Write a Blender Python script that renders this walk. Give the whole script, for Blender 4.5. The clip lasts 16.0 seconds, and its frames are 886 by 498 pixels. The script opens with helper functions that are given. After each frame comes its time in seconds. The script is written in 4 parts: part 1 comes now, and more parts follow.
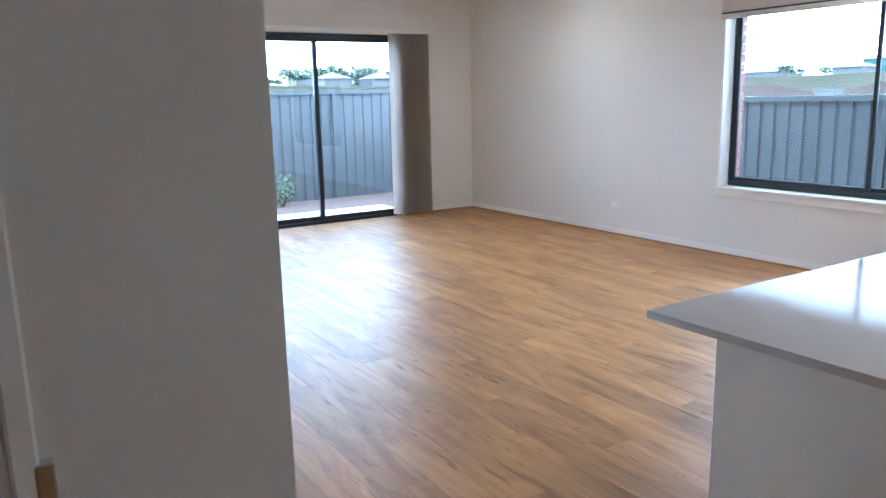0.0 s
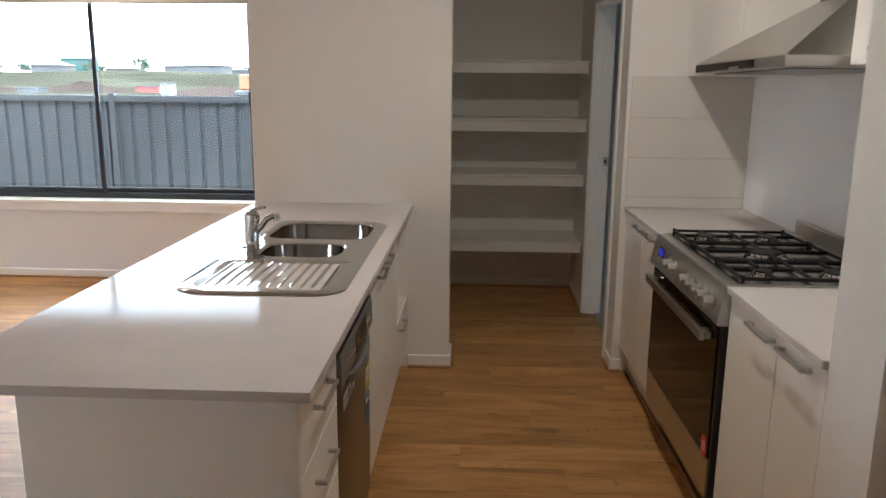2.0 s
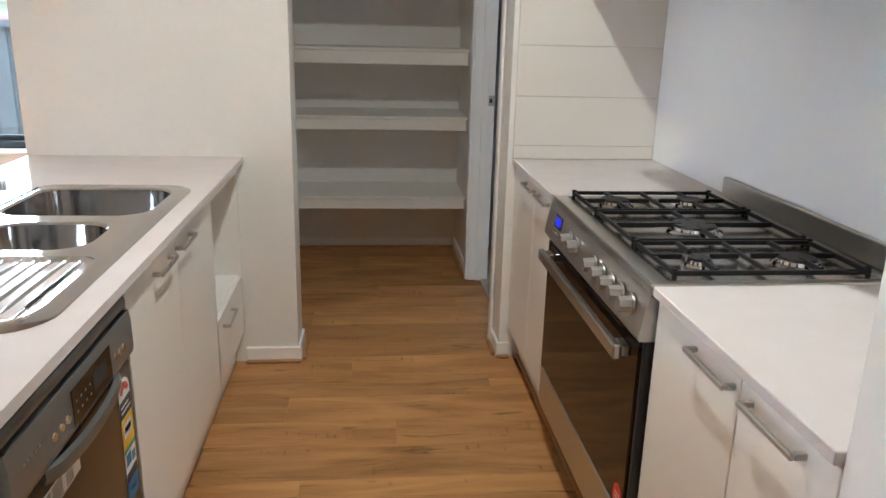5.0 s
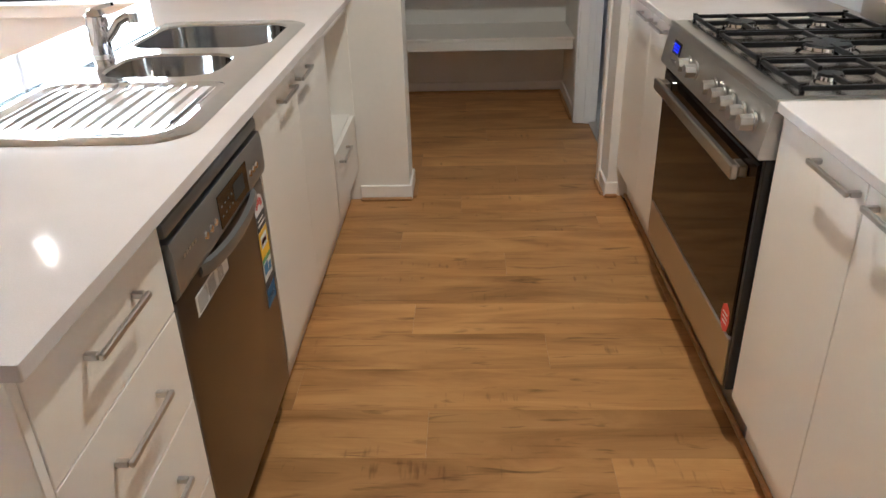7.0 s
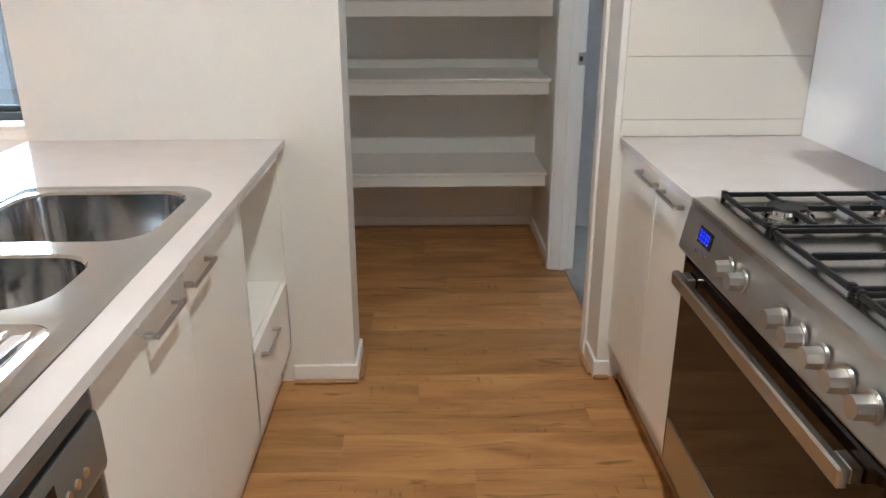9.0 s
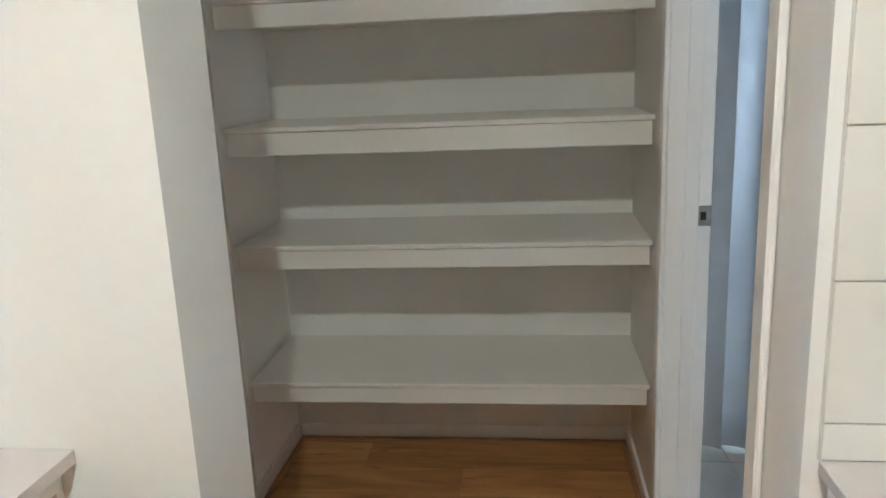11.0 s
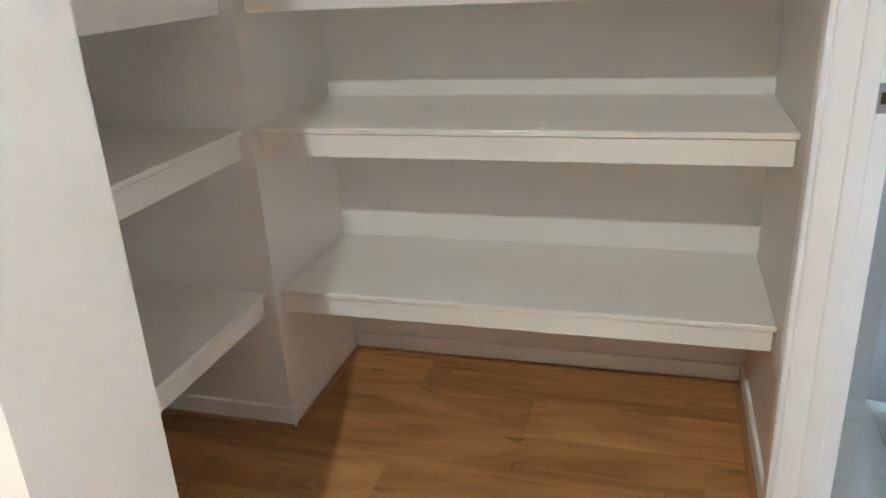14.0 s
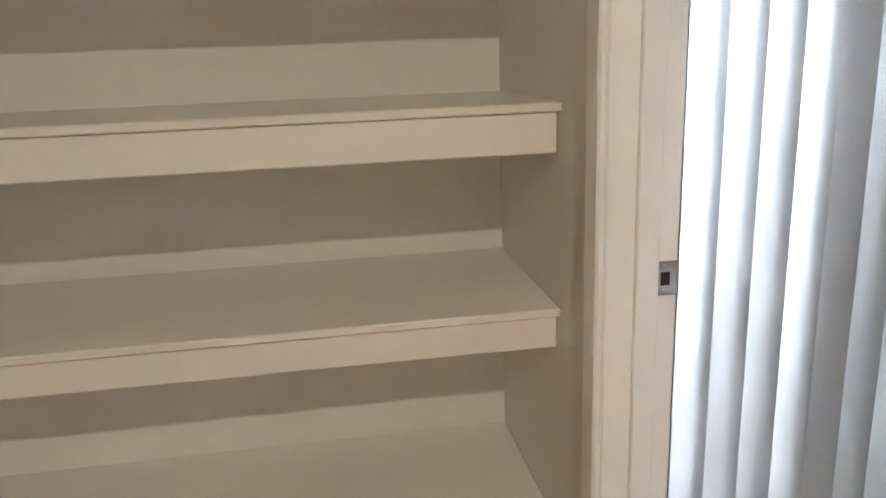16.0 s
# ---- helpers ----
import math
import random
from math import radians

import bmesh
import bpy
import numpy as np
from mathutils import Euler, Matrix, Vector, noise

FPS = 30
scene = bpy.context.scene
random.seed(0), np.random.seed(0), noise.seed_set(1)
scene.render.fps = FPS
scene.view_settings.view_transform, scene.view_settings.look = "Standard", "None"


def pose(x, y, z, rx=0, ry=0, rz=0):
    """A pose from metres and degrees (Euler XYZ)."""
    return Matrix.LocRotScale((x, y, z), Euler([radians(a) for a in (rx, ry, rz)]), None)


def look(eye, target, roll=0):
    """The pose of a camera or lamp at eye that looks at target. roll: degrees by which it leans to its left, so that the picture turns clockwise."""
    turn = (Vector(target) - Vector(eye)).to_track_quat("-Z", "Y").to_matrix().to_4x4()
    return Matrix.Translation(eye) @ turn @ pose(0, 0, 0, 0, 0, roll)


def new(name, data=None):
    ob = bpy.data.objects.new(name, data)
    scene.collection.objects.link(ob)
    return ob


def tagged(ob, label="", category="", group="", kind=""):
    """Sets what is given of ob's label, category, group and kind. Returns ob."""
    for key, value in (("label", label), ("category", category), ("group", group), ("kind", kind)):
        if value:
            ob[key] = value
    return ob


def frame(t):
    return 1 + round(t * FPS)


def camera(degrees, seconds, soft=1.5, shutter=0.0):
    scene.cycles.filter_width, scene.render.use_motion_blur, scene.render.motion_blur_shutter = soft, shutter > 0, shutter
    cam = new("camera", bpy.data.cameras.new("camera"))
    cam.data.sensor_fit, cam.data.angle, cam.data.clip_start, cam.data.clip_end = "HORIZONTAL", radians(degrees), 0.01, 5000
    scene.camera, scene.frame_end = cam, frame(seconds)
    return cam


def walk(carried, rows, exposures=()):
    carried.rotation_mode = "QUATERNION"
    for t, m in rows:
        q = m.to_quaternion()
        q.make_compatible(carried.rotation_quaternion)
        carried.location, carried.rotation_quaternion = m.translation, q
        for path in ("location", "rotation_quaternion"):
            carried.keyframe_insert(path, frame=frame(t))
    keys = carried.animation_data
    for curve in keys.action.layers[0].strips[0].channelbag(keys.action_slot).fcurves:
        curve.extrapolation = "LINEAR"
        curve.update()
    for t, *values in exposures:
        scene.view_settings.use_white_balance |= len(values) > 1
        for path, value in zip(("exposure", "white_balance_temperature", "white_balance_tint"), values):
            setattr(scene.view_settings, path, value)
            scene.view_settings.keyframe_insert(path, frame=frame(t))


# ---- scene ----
cam = camera(61.1, 16.0)
PATH = [
    (0, (1.929, 1.599, 1.473), (0.275, 2.651, 1.077), -1.3),
    (0.5, (1.939, 1.649, 1.475), (0.587, 3.067, 1.073), -1.4),
    (1, (1.935, 1.686, 1.472), (0.98, 3.391, 1.048), -1.2),
    (1.5, (1.817, 1.704, 1.482), (1.345, 3.598, 1.05), -0.9),
    (2, (1.714, 1.727, 1.484), (1.638, 3.682, 1.071), 0.6),
    (2.5, (1.71, 1.883, 1.503), (1.832, 3.852, 1.173), 1.9),
    (3, (1.745, 2.065, 1.515), (1.971, 4.035, 1.262), 2.0),
    (5.5, (1.91, 2.575, 1.4), (2.076, 4.458, 0.746), 0.6),
    (6, (1.896, 2.559, 1.397), (1.964, 4.424, 0.677), -0.2),
    (6.5, (1.882, 2.526, 1.373), (1.864, 4.362, 0.578), -0.9),
    (7, (1.871, 2.478, 1.349), (1.797, 4.257, 0.439), -1.6),
    (7.5, (1.864, 2.457, 1.323), (1.793, 4.19, 0.328), -1.9),
    (8, (1.865, 2.568, 1.337), (1.817, 4.308, 0.352), -1.4),
    (8.5, (1.898, 2.863, 1.374), (1.87, 4.66, 0.495), -0.4),
    (9, (1.865, 3.185, 1.406), (1.907, 5.062, 0.718), -0.1),
    (11.5, (2.179, 4.886, 1.474), (1.761, 6.791, 1.035), -2.9),
    (12, (2.216, 5.055, 1.519), (1.584, 6.92, 1.174), -2.4),
    (12.5, (2.230, 5.167, 1.485), (1.472, 7.014, 1.39), 0.0),
    (13, (2.238, 5.21, 1.523), (1.459, 7.046, 1.372), 0.1),
    (13.5, (2.24, 5.184, 1.408), (1.525, 7.001, 0.974), -1.9),
    (14, (2.185, 5.156, 1.323), (1.646, 6.94, 0.596), -3.1),
    (14.5, (2.181, 5.137, 1.305), (1.75, 6.911, 0.488), -2.9),
    (15, (2.152, 5.187, 1.349), (1.8, 7.013, 0.614), -2.1),
    (15.5, (2.074, 5.397, 1.379), (1.916, 7.303, 0.794), -1.9),
    (16, (2.067, 5.638, 1.395), (2.358, 7.551, 0.889), -2.1),
]
walk(cam, [(t, look(eye, target, roll)) for t, eye, target, roll in PATH], exposures=((0, 2.7, 4550, 0), (0.5, 2.2, 4650, 1), (1.0, 2.35, 5600, 3), (1.5, 2.65, 5600, 4), (2.0, 2.7, 5600, 4), (3.0, 3.05, 5350, 3), (5.5, 3.6, 5200, 2), (7.0, 3.6, 5400, 3), (8.5, 3.65, 5300, 2), (9.0, 3.75, 5150, 2), (11.3, 4.05, 5100, -3), (12.5, 4.55, 5150, -2), (14.0, 4.7, 5150, 0), (15.0, 4.55, 5300, 0), (16, 4.3, 6100, 5)))

# ---- world, lights ----
world = bpy.data.worlds.new("world")
scene.world = world
scene.cycles.max_bounces, scene.cycles.diffuse_bounces = 12, 8
world.use_nodes = True
wn, wl = world.node_tree.nodes, world.node_tree.links
sky = wn.new("ShaderNodeTexSky")
sky.sky_type, sky.sun_disc = "NISHITA", False
sky.sun_elevation, sky.sun_rotation = radians(48), radians(-35)
sky.dust_density = 3.0
SKY, CLOUD = 0.09, 0.86
wc = wn.new("ShaderNodeTexCoord")
wmap = wn.new("ShaderNodeMapping")
wmap.inputs["Scale"].default_value = (1.2, 1.2, 7.0)
cl = wn.new("ShaderNodeTexNoise")
cl.inputs["Scale"].default_value, cl.inputs["Detail"].default_value = 2.3, 6
cr = wn.new("ShaderNodeValToRGB")
cr.color_ramp.elements[0].position, cr.color_ramp.elements[0].color = 0.30, (27, 28, 30, 1)
cr.color_ramp.elements[1].position, cr.color_ramp.elements[1].color = 0.52, (44, 44.5, 46, 1)
cm = wn.new("ShaderNodeMix")
cm.data_type = "RGBA"
cm.inputs["Factor"].default_value = CLOUD
# a hazy overcast sky is brightest towards the horizon
sep = wn.new("ShaderNodeSeparateXYZ")
rise = wn.new("ShaderNodeMapRange")
rise.inputs["From Min"].default_value, rise.inputs["From Max"].default_value = 0.0, 1.0
rise.inputs["To Min"].default_value, rise.inputs["To Max"].default_value = 1.0, 0.85
lit = wn.new("ShaderNodeVectorMath")
lit.operation = "SCALE"
wl.new(wc.outputs["Generated"], sep.inputs["Vector"])
wl.new(sep.outputs["Z"], rise.inputs["Value"])
wl.new(wc.outputs["Generated"], wmap.inputs["Vector"])
wl.new(wmap.outputs["Vector"], cl.inputs["Vector"])
wl.new(cl.outputs["Fac"], cr.inputs["Fac"])
wl.new(cr.outputs["Color"], lit.inputs[0])
wl.new(rise.outputs["Result"], lit.inputs["Scale"])
wl.new(sky.outputs["Color"], cm.inputs["A"])
wl.new(lit.outputs["Vector"], cm.inputs["B"])
wbg = wn["Background"]
wbg.inputs["Strength"].default_value = SKY
wl.new(cm.outputs["Result"], wbg.inputs["Color"])

sun = new("sun", bpy.data.lights.new("sun", "SUN"))
sun.data.energy, sun.data.angle, sun.data.color = 0.4, radians(30), (1, 0.96, 0.9)
sun.matrix_world = look((-20, 28, 38), (0, 0, 0))

# ---- materials ----
def mat(name, col, rough=0.5, metal=0.0, grain=0.0, gscale=40.0, stain=0.0, sscale=1.2, bump=0.0, bscale=200.0, stretch=(1, 1, 1), spec=0.5, coat=0.0, rvar=0.0):
    """Principled surface with colour variation at a fine and a broad scale, and a fine relief, in metres."""
    m = bpy.data.materials.new(name)
    m.use_nodes = True
    n, l = m.node_tree.nodes, m.node_tree.links
    p = n["Principled BSDF"]
    p.inputs["Base Color"].default_value = (*col, 1)
    p.inputs["Roughness"].default_value = rough
    p.inputs["Metallic"].default_value = metal
    p.inputs["Specular IOR Level"].default_value = spec
    p.inputs["Coat Weight"].default_value = coat
    p.inputs["Coat Roughness"].default_value = 0.05
    geo = n.new("ShaderNodeNewGeometry")
    mp = n.new("ShaderNodeMapping")
    mp.inputs["Scale"].default_value = stretch
    l.new(geo.outputs["Position"], mp.inputs["Vector"])

    def field(scale, detail=3):
        t = n.new("ShaderNodeTexNoise")
        t.inputs["Scale"].default_value, t.inputs["Detail"].default_value = scale, detail
        l.new(mp.outputs["Vector"], t.inputs["Vector"])
        return t.outputs["Fac"]

    last = None
    for amount, scale in ((grain, gscale), (stain, sscale)):
        if amount:
            rng = n.new("ShaderNodeMapRange")
            rng.inputs["From Min"].default_value, rng.inputs["From Max"].default_value = 0.25, 0.75
            rng.inputs["To Min"].default_value, rng.inputs["To Max"].default_value = 1 - amount, 1 + amount
            l.new(field(scale), rng.inputs["Value"])
            mul = n.new("ShaderNodeVectorMath")
            mul.operation = "SCALE"
            if last is None:
                mul.inputs[0].default_value = col
            else:
                l.new(last, mul.inputs[0])
            l.new(rng.outputs["Result"], mul.inputs["Scale"])
            last = mul.outputs["Vector"]
    if last is not None:
        l.new(last, p.inputs["Base Color"])
    if rvar:
        rng = n.new("ShaderNodeMapRange")
        rng.inputs["To Min"].default_value, rng.inputs["To Max"].default_value = max(0.02, rough - rvar), rough + rvar
        l.new(field(6), rng.inputs["Value"])
        l.new(rng.outputs["Result"], p.inputs["Roughness"])
    if bump:
        b = n.new("ShaderNodeBump")
        b.inputs["Strength"].default_value, b.inputs["Distance"].default_value = bump, 0.002
        l.new(field(bscale), b.inputs["Height"])
        l.new(b.outputs["Normal"], p.inputs["Normal"])
    return m


def glass_mat(name, tint=(0.96, 0.98, 0.98)):
    m = bpy.data.materials.new(name)
    m.use_nodes = True
    n, l = m.node_tree.nodes, m.node_tree.links
    n.remove(n["Principled BSDF"])
    tr, gl, mx, fr = n.new("ShaderNodeBsdfTransparent"), n.new("ShaderNodeBsdfGlossy"), n.new("ShaderNodeMixShader"), n.new("ShaderNodeFresnel")
    tr.inputs["Color"].default_value = (*tint, 1)
    gl.inputs["Roughness"].default_value = 0.0
    fr.inputs["IOR"].default_value = 1.5
    l.new(fr.outputs["Fac"], mx.inputs["Fac"])
    l.new(tr.outputs["BSDF"], mx.inputs[1])
    l.new(gl.outputs["BSDF"], mx.inputs[2])
    l.new(mx.outputs["Shader"], n["Material Output"].inputs["Surface"])
    return m


def glow(name, col, strength):
    m = bpy.data.materials.new(name)
    m.use_nodes = True
    p = m.node_tree.nodes["Principled BSDF"]
    p.inputs["Base Color"].default_value = (0.05, 0.05, 0.06, 1)
    p.inputs["Emission Color"].default_value = (*col, 1)
    p.inputs["Emission Strength"].default_value = strength
    return m


def plank_mat():
    m = bpy.data.materials.new("oak_laminate")
    m.use_nodes = True
    n, l = m.node_tree.nodes, m.node_tree.links
    p = n["Principled BSDF"]
    geo, info = n.new("ShaderNodeNewGeometry"), n.new("ShaderNodeObjectInfo")
    off = n.new("ShaderNodeVectorMath")
    off.operation = "SCALE"
    off.inputs[0].default_value = (37.0, 19.0, 0.0)
    l.new(info.outputs["Random"], off.inputs["Scale"])
    add = n.new("ShaderNodeVectorMath")
    l.new(geo.outputs["Position"], add.inputs[0])
    l.new(off.outputs["Vector"], add.inputs[1])

    def field(stretch, scale, detail=5, rough=0.55, warp=0.0):
        mp = n.new("ShaderNodeMapping")
        mp.inputs["Scale"].default_value = stretch
        l.new(add.outputs["Vector"], mp.inputs["Vector"])
        t = n.new("ShaderNodeTexNoise")
        t.inputs["Scale"].default_value, t.inputs["Detail"].default_value = scale, detail
        t.inputs["Roughness"].default_value, t.inputs["Distortion"].default_value = rough, warp
        l.new(mp.outputs["Vector"], t.inputs["Vector"])
        return t.outputs["Fac"]

    broad = field((0.7, 3.6, 1), 2.2, 6, 0.58, 1.0)
    ramp = n.new("ShaderNodeValToRGB")
    e = ramp.color_ramp.elements
    e[0].position, e[0].color = 0.26, (0.262, 0.124, 0.042, 1)
    e[1].position, e[1].color = 0.78, (0.60, 0.342, 0.136, 1)
    mid = ramp.color_ramp.elements.new(0.52)
    mid.color = (0.455, 0.238, 0.086, 1)
    l.new(broad, ramp.inputs["Fac"])
    last = ramp.outputs["Color"]

    def darken(fac, lo, hi, a, b, cur):
        rng = n.new("ShaderNodeMapRange")
        rng.inputs["From Min"].default_value, rng.inputs["From Max"].default_value = lo, hi
        rng.inputs["To Min"].default_value, rng.inputs["To Max"].default_value = a, b
        l.new(fac, rng.inputs["Value"])
        mul = n.new("ShaderNodeVectorMath")
        mul.operation = "SCALE"
        l.new(cur, mul.inputs[0])
        l.new(rng.outputs["Result"], mul.inputs["Scale"])
        return mul.outputs["Vector"]

    fine = field((1.2, 60.0, 1), 3.0, 4, 0.6)
    last = darken(fine, 0.3, 0.7, 0.95, 1.04, last)
    knots = field((1.6, 9.0, 1), 3.1, 3, 0.5, 0.8)
    last = darken(knots, 0.63, 0.76, 1.0, 0.40, last)
    streak = field((1.0, 26.0, 1), 2.4, 3, 0.5, 0.3)
    last = darken(streak, 0.62, 0.74, 1.0, 0.60, last)
    marks = field((30.0, 3.0, 1), 2.0, 3, 0.5)
    gate = field((2.2, 7.0, 1), 1.7, 2, 0.5)
    gm = n.new("ShaderNodeMath")
    gm.operation = "MULTIPLY"
    l.new(marks, gm.inputs[0])
    l.new(gate, gm.inputs[1])
    last = darken(gm.outputs["Value"], 0.37, 0.50, 1.0, 0.55, last)
    tone = n.new("ShaderNodeMapRange")
    tone.inputs["To Min"].default_value, tone.inputs["To Max"].default_value = 0.82, 1.14
    l.new(info.outputs["Random"], tone.inputs["Value"])
    mul = n.new("ShaderNodeVectorMath")
    mul.operation = "SCALE"
    l.new(last, mul.inputs[0])
    l.new(tone.outputs["Result"], mul.inputs["Scale"])
    l.new(mul.outputs["Vector"], p.inputs["Base Color"])
    rr = n.new("ShaderNodeMapRange")
    rr.inputs["To Min"].default_value, rr.inputs["To Max"].default_value = 0.36, 0.48
    p.inputs["Specular IOR Level"].default_value = 0.24
    l.new(fine, rr.inputs["Value"])
    l.new(rr.outputs["Result"], p.inputs["Roughness"])
    b = n.new("ShaderNodeBump")
    b.inputs["Strength"].default_value, b.inputs["Distance"].default_value = 0.12, 0.001
    l.new(fine, b.inputs["Height"])
    l.new(b.outputs["Normal"], p.inputs["Normal"])
    return m


M_WALL = mat("wall_paint", (0.81, 0.795, 0.765), 0.55, grain=0.012, gscale=60, stain=0.02, sscale=0.8, bump=0.06, bscale=260)
M_CEIL = mat("ceiling_paint", (0.87, 0.86, 0.84), 0.8, stain=0.02, bump=0.05)
M_TRIM = mat("trim_gloss_white", (0.90, 0.89, 0.88), 0.28, stain=0.02, bump=0.03, bscale=90)
M_SHELF = mat("shelf_paint", (0.83, 0.81, 0.77), 0.38, grain=0.01, stain=0.02, bump=0.05, bscale=120)
M_CAB = mat("white_melamine", (0.83, 0.81, 0.77), 0.32, grain=0.008, gscale=90, stain=0.015, bump=0.03, bscale=350)
M_STONE = mat("engineered_stone", (0.62, 0.58, 0.57), 0.06, spec=0.012, grain=0.05, gscale=420, stain=0.03, sscale=9, bump=0.02, bscale=500)
M_STEEL = mat("brushed_steel", (0.52, 0.505, 0.48), 0.30, 1.0, grain=0.02, gscale=40, stretch=(8, 0.3, 8))
# same steel with upright grain, its dim reflections darkened into the base colour
M_STEELY = mat("brushed_steel_upright_dimmed", (0.21, 0.198, 0.188), 0.30, 1.0, grain=0.02, gscale=40, stretch=(8, 8, 0.3))
M_SINK = mat("polished_steel", (0.46, 0.45, 0.44), 0.09, 1.0, grain=0.03, gscale=30, bump=0.05, bscale=60, rvar=0.05)
M_CHROME = mat("chrome", (0.72, 0.72, 0.73), 0.06, 1.0, stain=0.03)
M_HANDLE = mat("satin_nickel", (0.58, 0.57, 0.555), 0.33, 1.0, grain=0.04, bump=0.04)
M_IRON = mat("cast_iron_enamel", (0.009, 0.009, 0.010), 0.45, spec=0.25, grain=0.15, gscale=200, bump=0.25, bscale=500)
M_HOLE_DARK = mat("dark_recess", (0.05, 0.025, 0.015), 0.7, stain=0.2)
M_HOBW = mat("dark_hob_steel", (0.46, 0.44, 0.41), 0.26, 1.0, stain=0.1, sscale=6, bump=0.05)
M_BLACKG = mat("black_oven_glass", (0.014, 0.008, 0.005), 0.05, stain=0.1, spec=0.30)
M_BLACK = mat("black_plastic", (0.02, 0.02, 0.022), 0.4, stain=0.1)
M_DARKGAP = mat("dark_rubber", (0.03, 0.03, 0.03), 0.7, stain=0.1)
M_SILVER = mat("silver_plastic", (0.22, 0.23, 0.235), 0.33, 0.6, stain=0.02, bump=0.03)
M_FRAME = mat("window_aluminium", (0.035, 0.042, 0.05), 0.38, 0.3, stain=0.08, bump=0.03)
M_GLASS = glass_mat("window_glass")
M_FABRIC = mat("roller_blind_fabric", (0.60, 0.57, 0.52), 0.85, grain=0.04, gscale=300, bump=0.2, bscale=700)
M_SLAT = mat("vertical_blind_fabric", (0.76, 0.71, 0.66), 0.85, grain=0.03, gscale=300, bump=0.2, bscale=700)
def cloth(name, col, through_part):
    m = mat(name, col, 0.85, grain=0.02, gscale=300, bump=0.2, bscale=700)
    n, l = m.node_tree.nodes, m.node_tree.links
    tl, mx = n.new("ShaderNodeBsdfTranslucent"), n.new("ShaderNodeMixShader")
    tl.inputs["Color"].default_value = (*col, 1)
    mx.inputs["Fac"].default_value = through_part
    l.new(n["Principled BSDF"].outputs["BSDF"], mx.inputs[1])
    l.new(tl.outputs["BSDF"], mx.inputs[2])
    l.new(mx.outputs["Shader"], n["Material Output"].inputs["Surface"])
    return m


M_SHEER = cloth("white_blind_fabric", (0.54, 0.54, 0.555), 0.007)
M_TILEW = mat("white_wall_tile", (0.76, 0.73, 0.68), 0.12, stain=0.012, bump=0.03, bscale=25)
M_SPLASH = mat("white_splashback", (0.86, 0.87, 0.88), 0.10, stain=0.012, bump=0.02, bscale=15)
M_GROUT = mat("grout", (0.62, 0.59, 0.55), 0.9, grain=0.05, bump=0.2)
M_BEAD = mat("timber_bead", (0.36, 0.195, 0.075), 0.42, grain=0.15, gscale=70, stain=0.1, bump=0.08)
M_FLOORT = mat("stone_floor_tile", (0.46, 0.45, 0.42), 0.28, grain=0.04, gscale=60, stain=0.06, sscale=5, bump=0.04)
M_PLASTIC = mat("white_plastic", (0.90, 0.90, 0.89), 0.35, stain=0.02)
M_PAPER = mat("white_label_paper", (0.74, 0.74, 0.73), 0.55, stain=0.03)
M_INK = mat("dark_print", (0.05, 0.05, 0.055), 0.6, stain=0.1)
M_RED = mat("red_print", (0.62, 0.035, 0.02), 0.45, stain=0.08)
M_YELLOW = mat("yellow_print", (0.72, 0.46, 0.02), 0.45, stain=0.05)
M_BLUE = mat("blue_print", (0.03, 0.16, 0.36), 0.45, stain=0.05)
M_GREEN = mat("green_print", (0.10, 0.30, 0.12), 0.45, stain=0.05)
M_FENCE = mat("grey_steel_fence", (0.027, 0.030, 0.034), 0.55, 0.0, stain=0.10, sscale=2.0)
M_BRICK = mat("red_brick", (0.13, 0.055, 0.038), 0.85, grain=0.2, gscale=60, stain=0.12, sscale=8, bump=0.5, bscale=180)
M_MORTAR = mat("mortar", (0.42, 0.40, 0.37), 0.9, grain=0.08, bump=0.4)
M_CONC = mat("concrete_paving", (0.50, 0.49, 0.46), 0.8, grain=0.06, gscale=90, stain=0.08, sscale=2, bump=0.25)
M_MULCH = mat("bark_mulch", (0.045, 0.026, 0.02), 0.9, grain=0.5, gscale=60, stain=0.2, sscale=6, bump=1.0, bscale=70)
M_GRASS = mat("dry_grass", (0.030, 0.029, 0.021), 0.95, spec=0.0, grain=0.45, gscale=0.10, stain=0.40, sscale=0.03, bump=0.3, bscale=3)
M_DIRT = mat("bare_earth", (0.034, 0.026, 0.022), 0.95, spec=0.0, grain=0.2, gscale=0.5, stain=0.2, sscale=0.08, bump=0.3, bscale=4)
M_LEAF = mat("leaf_green", (0.035, 0.062, 0.018), 0.6, grain=0.25, gscale=12, stain=0.2, sscale=2, bump=0.1)
M_TREE = mat("far_foliage", (0.040, 0.058, 0.038), 0.9, grain=0.3, gscale=0.9, stain=0.3, sscale=0.3, bump=0.5, bscale=3)
M_BARK = mat("bark", (0.10, 0.075, 0.055), 0.9, grain=0.2, gscale=30, bump=0.5)
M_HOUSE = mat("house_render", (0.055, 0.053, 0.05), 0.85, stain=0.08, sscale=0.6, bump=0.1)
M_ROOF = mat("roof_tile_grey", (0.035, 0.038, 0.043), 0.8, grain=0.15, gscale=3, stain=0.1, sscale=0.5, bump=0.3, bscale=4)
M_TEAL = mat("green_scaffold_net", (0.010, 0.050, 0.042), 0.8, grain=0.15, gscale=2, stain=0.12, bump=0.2)
